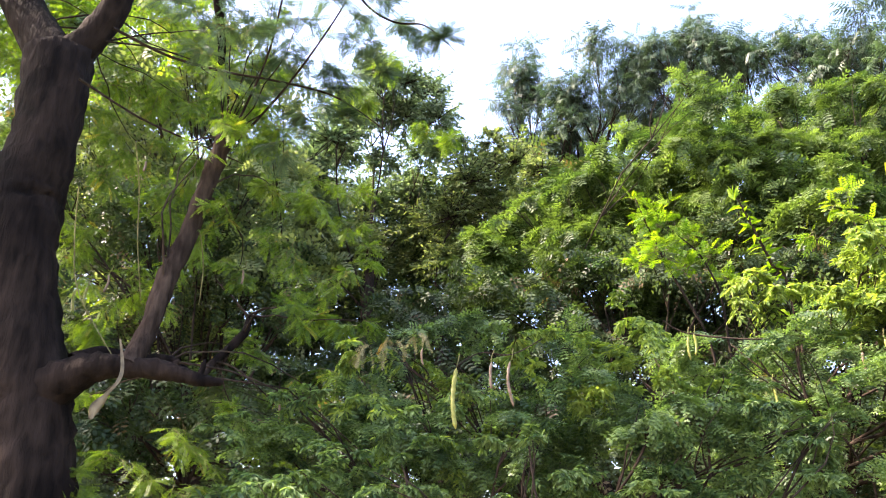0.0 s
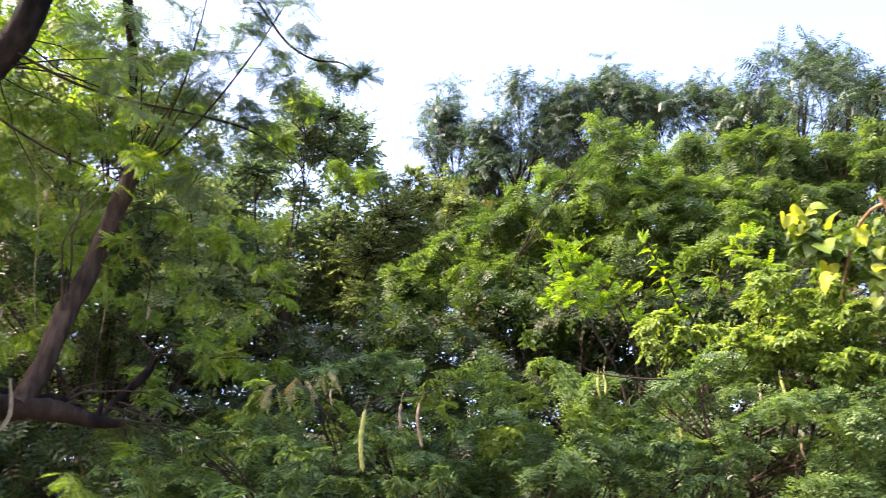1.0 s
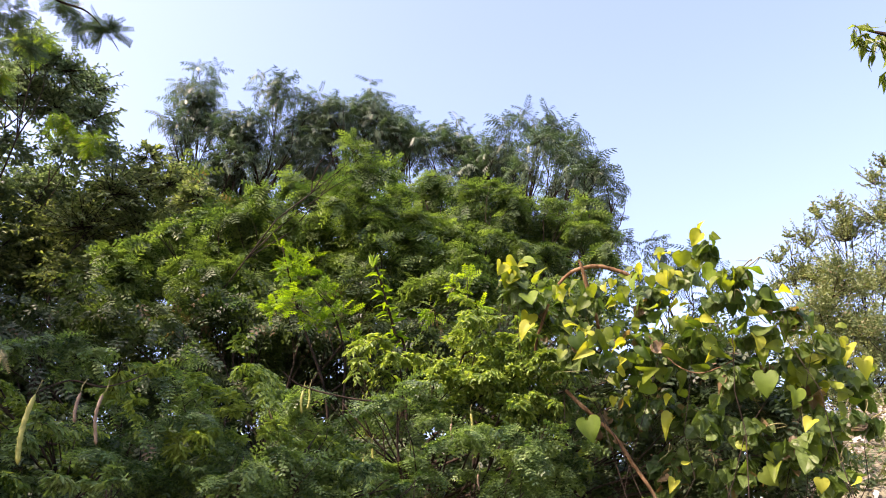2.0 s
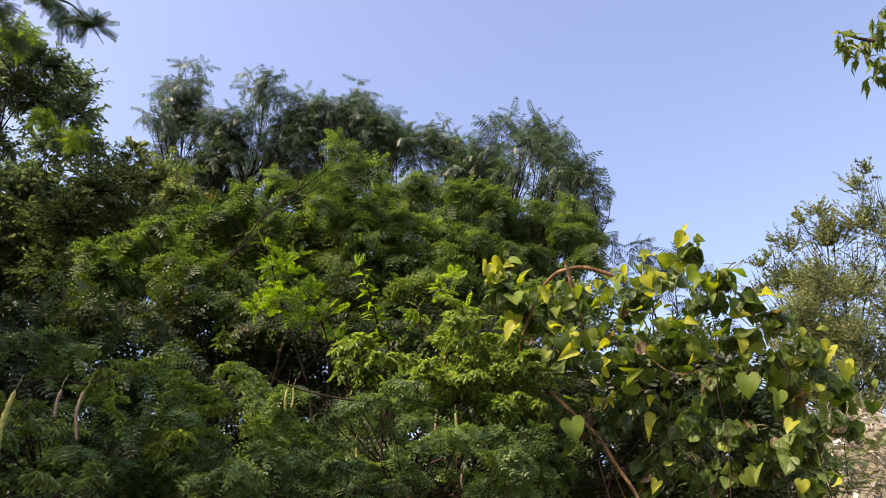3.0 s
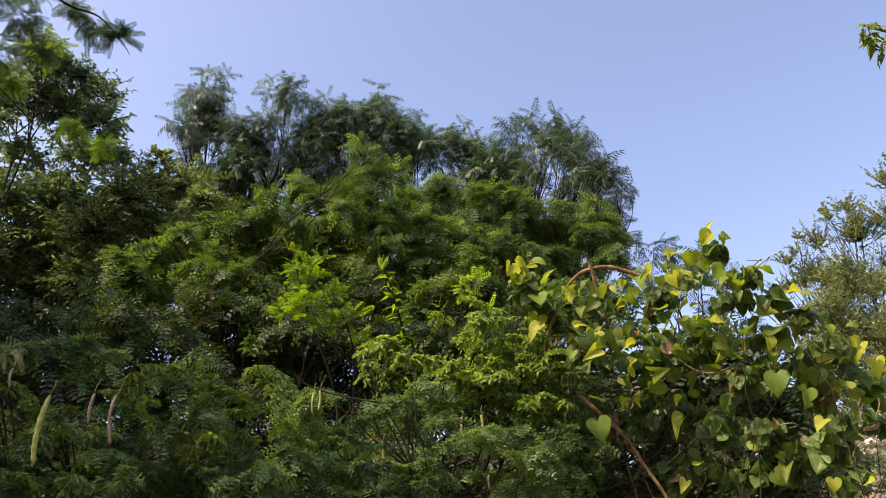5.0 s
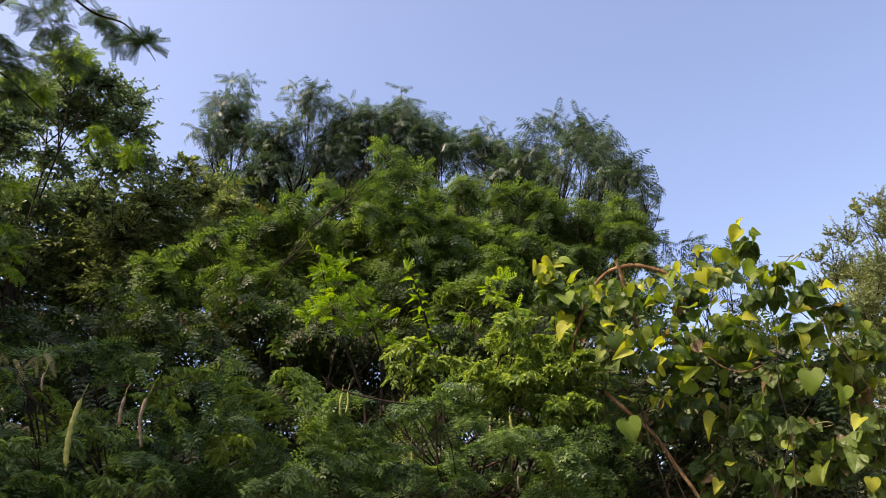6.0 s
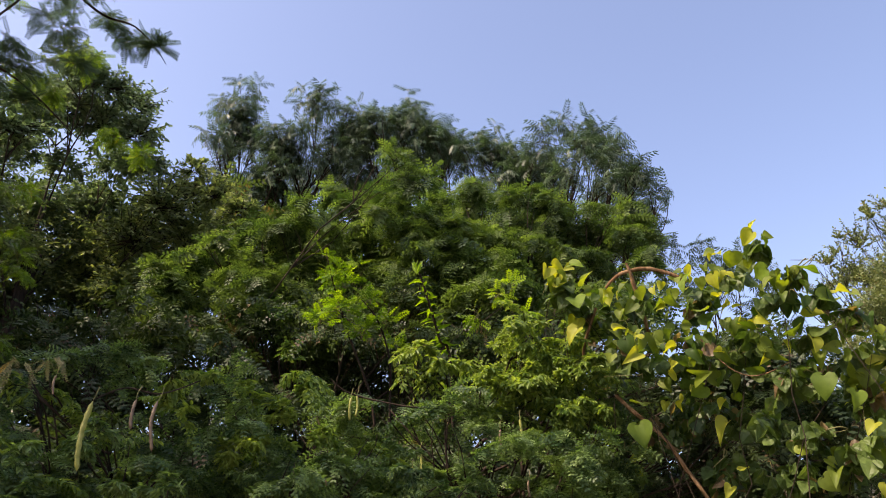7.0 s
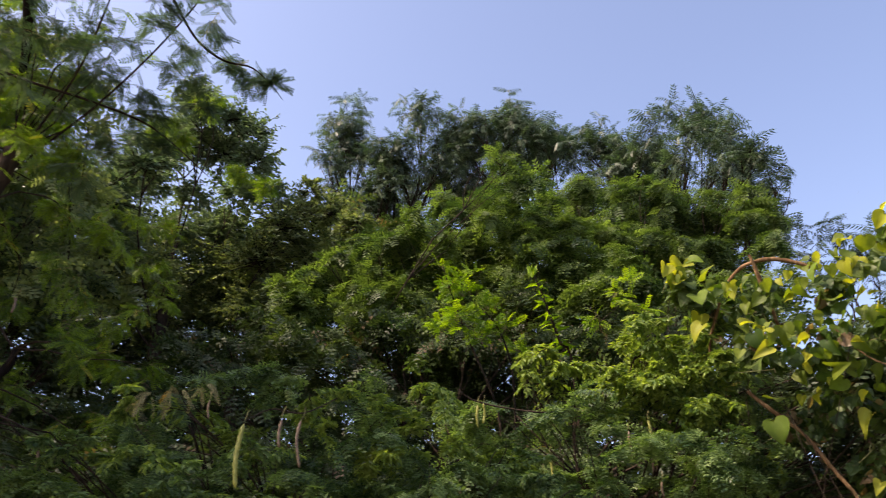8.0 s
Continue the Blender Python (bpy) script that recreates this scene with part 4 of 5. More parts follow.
def leaf_parts(twigs, each, pattern, size, droop, first, splay, hang, tilt, material, base, parent):
    """The same leaves as leaves_on(), each an object of its own on one of three shared meshes."""
    tv, tq = pattern
    shapes = [mesh_of("leaf", tv * np.array([1, w, c]), tq, material, np.full(len(tv), t)) for w, c, t in ((1.0, 1.0, 0.2), (0.9, 1.5, 0.55), (1.1, 0.5, 0.85))]
    p0, d, ln = twigs
    for i in range(len(p0)):
        for k in range(each):
            s = first + (1 - first) * (k + rng.uniform()) / each
            pos = p0[i] + d[i] * ln[i] * s - UP * droop * ln[i] * s * s
            tan = unit(d[i] - UP * 2 * droop * s)
            side = unit(np.cross(tan, UP)) * (1 if k % 2 else -1)
            x = unit(tan * rng.uniform(0.35, 1.0) + side * splay * rng.uniform(0.5, 1.1) + rng.normal(size=3) * 0.25 - UP * hang)
            y = unit(np.cross(UP + rng.normal(size=3) * tilt, x))
            z = np.cross(x, y)
            sz = size * rng.uniform(0.7, 1.3)
            ob = child("leaf", shapes[rng.integers(3)], parent)
            ob.matrix_local = Matrix(np.vstack([np.column_stack([x * sz, y * sz, z * sz, pos - base]), [0, 0, 0, 1]]).tolist())


def twig_mesh(twigs, droop, r, material, base, share=1.0, name="twig_mass"):
    """Thin three-sided twigs along the same curves."""
    p0, d, ln = (a[: int(len(a) * share)] for a in twigs)
    n = len(p0)
    s = np.array([0.0, 0.4, 0.75, 1.0])
    pts = twig_points(p0[:, None], d[:, None], np.repeat(ln[:, None], 4, 1), np.repeat(s[None], n, 0), droop)
    a = unit(np.cross(d, UP + 0.01))
    b = np.cross(d, a)
    rad = r * np.array([1, 0.75, 0.5, 0.25])
    ring = []
    for k in range(3):
        ang = 2 * math.pi * k / 3
        ring.append(pts + rad[None, :, None] * (math.cos(ang) * a + math.sin(ang) * b)[:, None])
    v = np.stack(ring, 2).reshape(-1, 3)
    i, k = np.meshgrid(np.arange(3), np.arange(3), indexing="ij")
    q = np.stack([3 * i + k, 3 * i + (k + 1) % 3, 3 * i + 3 + (k + 1) % 3, 3 * i + 3 + k], -1).reshape(-1, 4)
    q = (q[None] + (np.arange(n) * 12)[:, None, None]).reshape(-1, 4)
    return mesh_of(name, v - np.asarray(base), q, material)


def tree(name, label, clumps, foot, top, girth, bark, leaf, pattern, size, per_m2, each, category="tree", group="", droop=0.3, twig_r=0.004,
         flat=0.75, first=0.2, hang=0.25, tilt=0.45, splay=1.0, lift=0.15, limb_r=0.2, reach=(0.55, 1.2), twig_share=0.16, spray=0, spread=(0.75, 1.25), whorl=False, limb_share=1.0):
    """A trunk from the ground to top, limbs to every clump and a crown of leaves on twigs; spray: side twigs a spray, 0 for plain twigs; whorl: leaves at the twig ends."""
    global rng
    rng = np.random.default_rng(int(abs(foot[0] * 131 + foot[1] * 977) * 10) + len(clumps))
    base = np.array([foot[0], foot[1], float(ground_z(*foot)) - 0.05])
    ob = thing(name, base, label, category, group)
    trunk = bend(base, top, girth, girth * 0.55, 9, 0.05)
    v, q = tubes([finer(trunk, 3)], 9, 0.05)
    child("trunk", mesh_of("trunk", v - base, q, bark, shade=True), ob)
    for x, y, z, r in clumps[::max(1, round(1 / limb_share))]:
        c = np.array([x, y, z - 0.1 * r])
        k = rng.integers(5, 9)
        start = trunk[k, :3] if c[2] > trunk[k, 2] - 0.3 else trunk[max(2, int(k * 0.6)), :3]
        limb = bend(start, c, girth * limb_r + 0.004, 0.005, 8, 0.10)
        rods = [limb]
        for _ in range(4):
            tip = c + unit(rng.normal(size=3) + UP * 0.3) * r * 0.8
            rods.append(bend(limb[rng.integers(4, 7), :3], tip, girth * 0.05 + 0.003, 0.002, 5, 0.12))
        v, q = tubes(rods, 5)
        child("limb", mesh_of("limb", v - base, q, bark, shade=True), ob)
    if whorl:
        crown, tw = rosettes(clumps, per_m2, each, size, pattern, leaf, base, flat, hang)
        child("twig_mass", twig_mesh(tw, 0.0, twig_r, bark, base, 1.0), ob, kind="stuff")
        child("crown", crown, ob, kind="stuff")
        return ob
    clumps = filled(clumps) if spray else clumps
    tw = sprays_in(clumps, per_m2, spray, flat, droop, spread, lift) if spray else twigs_in(clumps, per_m2, flat, lift, reach)
    child("twig_mass", twig_mesh(tw, droop, twig_r, bark, base, twig_share), ob, kind="stuff")
    child("crown", leaves_on(tw, each, pattern, size, droop, first, splay, hang, tilt, leaf, base), ob, kind="stuff")
    return ob

# ---- ground ----
rings = np.concatenate([[0.0], np.geomspace(0.6, 30, 60), np.geomspace(40, 3000, 16)])
spokes = np.linspace(0, 2 * np.pi, 97)[:-1]
gx, gy = rings[:, None] * np.sin(spokes)[None], rings[:, None] * np.cos(spokes)[None]
gv = np.stack([gx, gy, ground_z(gx, gy)], -1).reshape(-1, 3)
gi, gj = np.meshgrid(np.arange(len(rings) - 1), np.arange(96), indexing="ij")
gq = np.stack([gi * 96 + gj, (gi + 1) * 96 + gj, (gi + 1) * 96 + (gj + 1) % 96, gi * 96 + (gj + 1) % 96], -1).reshape(-1, 4)
tagged(new("ground", mesh_of("ground", gv, gq, M_SOIL, shade=True)), "dry pale brown soil with a low bank and mound", "ground", kind="structure")

# ---- far trees ----
NEEM_A = filled(NEEM_A, 0.85, 0.55) + belt(41, 9, (1.0, 3.2), (10.7, 11.5), (6.9, 8.0), (0.32, 0.42))
NEEM_B, NEEM_C, KHAKI_N = filled(NEEM_B, 0.85, 0.7) + belt(43, 6, (3.0, 4.6), (10.6, 11.4), (7.4, 8.4), (0.3, 0.4)), filled(NEEM_C, 0.85, 0.55) + belt(47, 8, (4.6, 7.0), (9.4, 10.4), (6.2, 7.4), (0.32, 0.42)) + belt(53, 11, (4.1, 6.3), (9.2, 10.1), (7.3, 8.2), (0.24, 0.34)), filled(KHAKI_N, 0.9, 0.6) + KHAKI_F
NEEM_KIND = dict(group="neem trees behind the thicket", hang=-0.08, twig_r=0.006, flat=0.95, whorl=True)
tree("neem_tree", "tall dull green neem with open feathered crown", NEEM_A, (2.3, 11.6), (2.2, 11.1, 7.2), 0.13, M_BRANCH, M_NEEM, NEEM, 0.2, 36, 7, **NEEM_KIND)
tree("neem_tree", "tall green neem with rounded feathered crown", NEEM_B, (4.2, 11.4), (4.0, 11.0, 7.6), 0.12, M_BRANCH, M_NEEM, NEEM, 0.2, 36, 7, **NEEM_KIND)
tree("neem_tree", "broad grey-green neem with drooping leaf sprays", NEEM_C, (6.0, 10.4), (6.0, 10.2, 6.4), 0.15, M_BRANCH, M_NEEM, NEEM, 0.2, 36, 7, **NEEM_KIND)
tree("neem_tree", "low young neem half hidden behind the climber", NEEM_D, (8.1, 8.9), (8.0, 8.5, 5.2), 0.09, M_BRANCH, M_NEEM, NEEM, 0.2, 36, 7, **NEEM_KIND)
tree("khaki_tree", "dry khaki-green tree with fine leaves and upright twigs", KHAKI_N, (12.6, 8.9), (12.5, 8.8, 4.4), 0.12, M_BRANCH, M_KHAKI, SMALL, 0.047, 150, 20,
     droop=0.02, first=0.1, hang=0.0, tilt=0.9, flat=1.0, lift=0.8, twig_r=0.005, reach=(0.5, 1.6), limb_r=0.1)
BROAD_KIND = dict(limb_r=0.09, limb_share=0.34, group="broad-leaved trees", droop=0.15, first=0.15, hang=0.15, tilt=0.8, flat=0.95, lift=0.25, reach=(0.5, 1.6), twig_r=0.005, twig_share=0.3)
tree("broadleaf_tree", "dark green broad-leaved tree with sky gaps", BROAD_E, (-0.9, 8.4), (-0.9, 8.2, 4.9), 0.10, M_BRANCH, M_BROAD, OVAL, 0.054, 560, 13, **BROAD_KIND)
tree("broadleaf_tree", "green broad-leaved tree behind the old mesquite", BROAD_E2, (-3.0, 7.8), (-2.8, 7.6, 4.2), 0.10, M_BRANCH, M_BROAD, OVAL, 0.056, 500, 13, **BROAD_KIND)
tree("broadleaf_tree", "dull brownish green tree with a rounded hump", HUMP_F, (-0.2, 8.1), (-0.2, 8.1, 3.6), 0.10, M_BRANCH, M_HUMP, OVAL, 0.054, 430, 13, **BROAD_KIND)

tree("dry_bush", "half-dry khaki bush on the stony mound", DRY_M, (8.2, 5.6), (8.1, 5.6, 2.7), 0.03, M_STRIP, M_KHAKI, SMALL, 0.05, 150, 14, "bush",
     droop=0.1, first=0.3, hang=0.0, tilt=0.9, flat=0.9, lift=0.4, twig_r=0.004, reach=(0.5, 1.5), twig_share=1.0)

# ---- the thicket ----
BUSH = "bushes of the thicket"
for k, (a0, a1, high) in enumerate(((46, 32, 5.4), (31, 17, 6.0), (16, 2, 6.2), (1, -13, 6.2), (-14, -28, 5.8), (-29, -45, 3.9))):
    body = []
    for a in np.linspace(a0, a1, 5):
        for z in np.arange(0.6, high - 1.0, 0.62):
            far = 9.3 + rng.uniform(-0.5, 0.5)
            x, y = -far * math.sin(radians(a)), far * math.cos(radians(a))
            body.append((x, y, float(ground_z(x, y)) + z + rng.uniform(-0.15, 0.15) - 0.3, rng.uniform(0.42, 0.6)))
    mid = radians((a0 + a1) / 2)
    tree("thorn_bush", "thorn bush at the back of the thicket, leaf colour darkened for shade", body, (-9.4 * math.sin(mid), 9.4 * math.cos(mid)), (-9.3 * math.sin(mid), 9.3 * math.cos(mid), 2.6),
         0.06, M_BRANCH, M_SHADED, PINNA_FAR, 0.22, 27, 9, "bush", BUSH, droop=0.3, tilt=0.7, flat=1.0)
tree("thorn_bush", "dull green thorn bush closing the view behind the old mesquite", MASS_T, (-2.2, 7.0), (-2.2, 6.9, 2.8), 0.06, M_BRANCH, M_HUMP, PINNA_FAR, 0.15, 34, 9, "bush", BUSH,
     droop=0.3, tilt=0.7, flat=0.95)
FEATHERY = dict(group="acacias of the thicket", droop=0.35, hang=0.2, tilt=0.35, flat=0.55, spray=9, first=0.05, twig_r=0.0028, lift=0.12, limb_share=0.5, limb_r=0.07)
tree("acacia_tree", "feathery green acacia with layered drooping sprays", FEATHER_G, (1.4, 6.9), (1.4, 6.8, 3.4), 0.07, M_BRANCH, M_FEATHER, PINNA_AIRY, 0.142, 20, 5, **FEATHERY)
tree("acacia_tree", "feathery olive acacia below the neem crowns", FEATHER_H, (3.8, 6.7), (3.7, 6.6, 3.6), 0.07, M_BRANCH, M_FEATHER, PINNA_AIRY, 0.142, 20, 5, **FEATHERY)
tree("thorn_bush", "thorn bush inside the thicket, leaf colour darkened for shade", DARK_I, (1.3, 6.1), (1.3, 5.9, 2.4), 0.05, M_BRANCH, M_SHADED, PINNA_THIN, 0.135, 17, 4, "bush", BUSH,
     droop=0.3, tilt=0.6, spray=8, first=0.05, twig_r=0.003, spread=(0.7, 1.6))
tree("thorn_bush", "thorn bush crowded behind the climber, leaf colour darkened for shade", DARK_I2, (3.2, 4.9), (3.1, 4.8, 2.0), 0.05, M_BRANCH, M_SHADED, PINNA_THIN, 0.145, 11, 4, "bush", BUSH,
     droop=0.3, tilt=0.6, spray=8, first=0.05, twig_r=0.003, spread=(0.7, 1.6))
tree("thorn_bush", "low thorn bush at the foot of the thicket, leaf colour darkened for shade", DARK_I3 + UNDER_J, (1.2, 5.2), (1.2, 5.1, 1.8), 0.05, M_BRANCH, M_SHADED, PINNA_THIN, 0.12, 13, 4, "bush", BUSH,
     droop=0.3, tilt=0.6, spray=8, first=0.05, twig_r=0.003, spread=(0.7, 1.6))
tree("thorn_bush", "tangled green thorn bush behind the old mesquite", BACK_S, (-1.9, 6.0), (-1.9, 5.9, 2.2), 0.05, M_BRANCH, M_SHADED, PINNA_THIN, 0.135, 17, 4, "bush", BUSH,
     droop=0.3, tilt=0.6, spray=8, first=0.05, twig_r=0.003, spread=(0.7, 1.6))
tree("thorn_bush", "shaded thorn bush below the acacias", DARK_G2, (2.0, 6.5), (2.0, 6.4, 2.6), 0.05, M_BRANCH, M_FEATHER, PINNA_THIN, 0.14, 15, 4, "bush", BUSH,
     droop=0.25, tilt=0.5, spray=8, first=0.05, twig_r=0.003, spread=(0.7, 1.6))
NEARBY = dict(droop=0.25, twig_r=0.0018, tilt=0.4, flat=0.55, spray=8, first=0.05, limb_r=0.04, spread=(0.7, 1.7), limb_share=0.34)
tree("thorn_bush", "grey-green mesquite bush with fine leaflets", SHRUB_K + LOW_K + FINE_K, (1.8, 4.1), (1.8, 4.0, 1.7), 0.04, M_BRANCH, M_SHRUB, PINNA_THIN, 0.06, 44, 6, "bush", BUSH, **NEARBY)
tree("lime_bush", "lime green bush with small leaves beside the climber", SHRUB_L + LIME_L, (2.1, 4.7), (2.1, 4.5, 2.4), 0.035, M_BRANCH, M_LIME, OVAL, 0.036, 42, 9, "bush", **NEARBY)
pod_bush = tree("pod_bush", "green mesquite bush hung with ripe pods", SHRUB_J + LOW_J, (0.3, 3.7), (0.3, 3.6, 1.6), 0.04, M_BRANCH, M_SHRUB, PINNA_THIN, 0.058, 44, 6, "bush", **NEARBY)
tree("small_leaved_bush", "low green bush with small oval leaves", LOW_S, (0.4, 3.3), (0.4, 3.25, 1.4), 0.025, M_BRANCH, M_SHRUB, OVAL, 0.027, 62, 10, "bush", **NEARBY)
tree("lime_bush", "bright lime green patches of young mesquite shoots", LIME_J, (0.5, 3.5), (0.5, 3.4, 1.5), 0.025, M_BRANCH, M_LIME, OVAL, 0.03, 70, 10, "bush", **NEARBY)

# ---- the old mesquite ----
rng = np.random.default_rng(31)
foot = np.array([-1.36, 3.14, float(ground_z(-1.36, 3.14)) - 0.05])
old = thing("mesquite_tree", foot, "old dark-barked mesquite with a forked trunk", "tree")
trunk_line = [(foot[0] + 0.02, foot[1], foot[2], 0.27), (-1.36, 3.13, 1.0, 0.215)] + TRUNK
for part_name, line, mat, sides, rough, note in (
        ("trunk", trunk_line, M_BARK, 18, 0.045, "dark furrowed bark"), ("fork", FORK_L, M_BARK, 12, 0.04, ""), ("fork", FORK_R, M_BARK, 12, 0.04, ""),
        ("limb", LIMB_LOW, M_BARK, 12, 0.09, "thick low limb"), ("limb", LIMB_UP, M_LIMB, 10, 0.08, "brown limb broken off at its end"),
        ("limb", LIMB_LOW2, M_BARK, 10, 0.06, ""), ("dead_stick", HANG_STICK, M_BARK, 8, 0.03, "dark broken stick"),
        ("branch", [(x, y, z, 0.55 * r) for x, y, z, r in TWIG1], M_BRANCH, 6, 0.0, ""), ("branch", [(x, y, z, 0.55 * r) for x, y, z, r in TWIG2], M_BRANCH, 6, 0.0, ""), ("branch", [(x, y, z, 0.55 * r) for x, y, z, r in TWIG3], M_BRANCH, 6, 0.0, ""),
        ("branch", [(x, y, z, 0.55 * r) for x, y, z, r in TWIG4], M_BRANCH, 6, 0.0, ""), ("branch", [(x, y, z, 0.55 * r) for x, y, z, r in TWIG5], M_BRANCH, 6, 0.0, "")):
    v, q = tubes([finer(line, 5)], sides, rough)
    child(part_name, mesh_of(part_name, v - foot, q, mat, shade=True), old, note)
for cl, per, each, dr, mat, size in ((NEAR_Q + NEAR_Q_HIGH, 84, 6, 0.35, M_NEAR, 0.062), (NEAR_P, 70, 5, 0.3, M_NEAR, 0.055), (NEAR_Q_TOP, 12, 3, 0.2, M_SILHOUETTE, 0.072), (NEAR_R, 70, 6, 0.35, M_NEAR, 0.062)):
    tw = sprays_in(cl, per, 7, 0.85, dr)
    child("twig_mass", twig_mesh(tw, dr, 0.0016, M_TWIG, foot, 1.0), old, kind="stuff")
    child("crown", leaves_on(tw, each, FROND if mat is M_SILHOUETTE else PINNA, size, dr, 0.05, 1.0, 0.25, 0.6, mat, foot), old, kind="stuff")
# unseen clumps up to the left, added to shade trunk and low bushes
shade = belt(13, 15, (-4.6, -1.75), (1.9, 4.6), (4.5, 5.5), (0.34, 0.48)) + belt(17, 10, (-4.4, -2.6), (2.0, 4.6), (3.6, 4.8), (0.34, 0.45))
tw = twigs_in(shade, 45, 0.8, 0.1)
child("twig_mass", twig_mesh(tw, 0.3, 0.003, M_TWIG, foot), old, kind="stuff")
child("crown", leaves_on(tw, 8, PINNA_FAR, 0.12, 0.3, 0.1, 1.0, 0.25, 0.6, M_NEAR, foot), old, kind="stuff")
for line in (VINE1, VINE2, VINE3):
    v, q = tubes([finer([(x, y, z, 0.55 * r) for x, y, z, r in line], 5)], 5, 0.05)
    child("hanging_vine", mesh_of("hanging_vine", v - foot, q, M_TWIG, shade=True), old, "thin pale hanging vine")
starts = [np.array(p[:3]) for line in (FORK_L, FORK_R, LIMB_UP, LIMB_LOW[:4], LIMB_LOW2) for p in line[1:]]
for x, y, z, r in shade[::2] + NEAR_Q[::2] + NEAR_Q_HIGH[::2] + NEAR_R[::2]:
    c = np.array([x, y, z])
    s0 = sorted(starts, key=lambda s: np.linalg.norm(s - c))[rng.integers(0, 5)]
    v, q = tubes([bend(s0, c, 0.0055, 0.0018, 9, 0.22)], 5)
    child("branch", mesh_of("branch", v - foot, q, M_BRANCH, shade=True), old)
stub = np.array(LIMB_UP[-1][:3])
for k in range(11):
    way = unit(np.array([rng.uniform(-0.25, 0.75), rng.uniform(-0.35, 0.25), 1.0]))
    tip = stub + way * rng.uniform(0.45, 1.05)
    v, q = tubes([bend(stub - way * 0.06, tip, 0.0042, 0.0012, 9, 0.05)], 5)
    child("shoot", mesh_of("shoot", v - foot, q, M_BRANCH, shade=True), old, "thin straight young shoot" if k == 0 else "")
    tw = (stub + way * rng.uniform(0.1, 0.8, (7, 1)), unit(way + rng.normal(size=(7, 3)) * 0.8), np.full(7, 0.07))
    child("shoot_leaves", leaves_on(tw, 3, PINNA_MID, 0.055, 0.3, 0.1, 1.0, 0.4, 0.6, M_NEAR, foot, "shoot_leaves"), old, kind="stuff")
for k in range(5):
    p = np.array(LIMB_LOW[rng.integers(2, 6)])
    way = unit(np.array([rng.uniform(0.1, 1.0), rng.uniform(-0.8, 0.4), rng.uniform(-0.4, 0.7)]))
    v, q = tubes([bend(p[:3], p[:3] + way * rng.uniform(0.04, 0.09), p[3] * 0.5, 0.009, 5, 0.04)], 6, 0.12)
    child("broken_stub", mesh_of("broken_stub", v - foot, q, M_BARK, shade=True), old)

# ---- climber with heart-shaped leaves ----
rng = np.random.default_rng(23)
CLIMB = CLIMB + CLIMB_R
cfoot = np.array([2.7, 3.3, float(ground_z(2.7, 3.3)) - 0.03])
climber = thing("climber", cfoot, "heart-leaved climber heaped over bare brown stems", "climber")
for line in (ARCH, STEM1, STEM2, STEM3, STEM4):
    v, q = tubes([finer([(x, y, z, 0.6 * r) for x, y, z, r in line], 4)], 8, 0.14)
    child("stem", mesh_of("stem", v - cfoot, q, M_STEM, shade=True), climber)
for x, y, z, r in CLIMB[::2]:
    v, q = tubes([bend(cfoot + np.array([rng.uniform(-0.2, 0.2), rng.uniform(-0.2, 0.2), 0]), (x, y, z), 0.004, 0.0015, 11, 0.16)], 5)
    child("stem", mesh_of("stem", v - cfoot, q, M_BRANCH, shade=True), climber)
tw = twigs_in(CLIMB, 215, 0.9, 0.0, (0.3, 0.85))
child("twig_mass", twig_mesh(tw, 0.3, 0.003, M_TWIG, cfoot, 0.7), climber, kind="stuff")
child("inner_leaves", leaves_on(tw, 4, heart_leaf(), 0.066, 0.3, 0.1, 1.0, 0.9, 0.9, M_HEART_SHADED, cfoot, "inner_leaves"), climber, kind="stuff")
for k in range(30):
    x, y, z, r = CLIMB[rng.integers(len(CLIMB))]
    at = np.array([x, y, z]) + unit(rng.normal(size=3) + np.array([-0.4, -0.8, 0.6])) * r
    hook = at + np.array([rng.uniform(-0.12, 0.12), rng.uniform(-0.05, 0.05), rng.uniform(0.0, 0.07)])
    tip = hook + np.array([rng.uniform(-0.16, 0.16), rng.uniform(-0.05, 0.05), rng.uniform(-0.12, 0.04)])
    v, q = tubes([finer([(*at, 0.003), (*((at + hook) / 2 + rng.normal(size=3) * 0.015), 0.0026), (*hook, 0.0022), (*tip, 0.001)], 4)], 5)
    child("tendril", mesh_of("tendril", v - cfoot, q, M_TWIG, shade=True), climber)
shapes = [mesh_of("leaf", *heart_leaf(*bent), M_HEART, shade=True) for bent in ((0.3, 0.5, 0.3), (0.5, 0.7, -0.4), (0.15, 0.3, 0.5), (0.6, 0.9, 0.2), (0.25, 0.2, -0.6))]


def hang_leaf(mesh, place, out, tip, size):
    """One heart leaf: its face towards out, its tip towards tip."""
    ax = unit(np.cross(np.cross(out, tip), out))
    leaf = child("leaf", mesh, climber)
    leaf.matrix_local = Matrix(np.vstack([np.column_stack([ax * size, np.cross(out, ax) * size, out * size, place - cfoot]), [0, 0, 0, 1]]).tolist())
    return leaf


SUNWARD = np.array([-0.55, -0.55, 0.6])
weights = np.array([c[3] ** 2 * (1.0 if c[2] > 2.62 or (c[0] > 3.0 and c[2] > 2.4) else 0.14) for c in CLIMB])
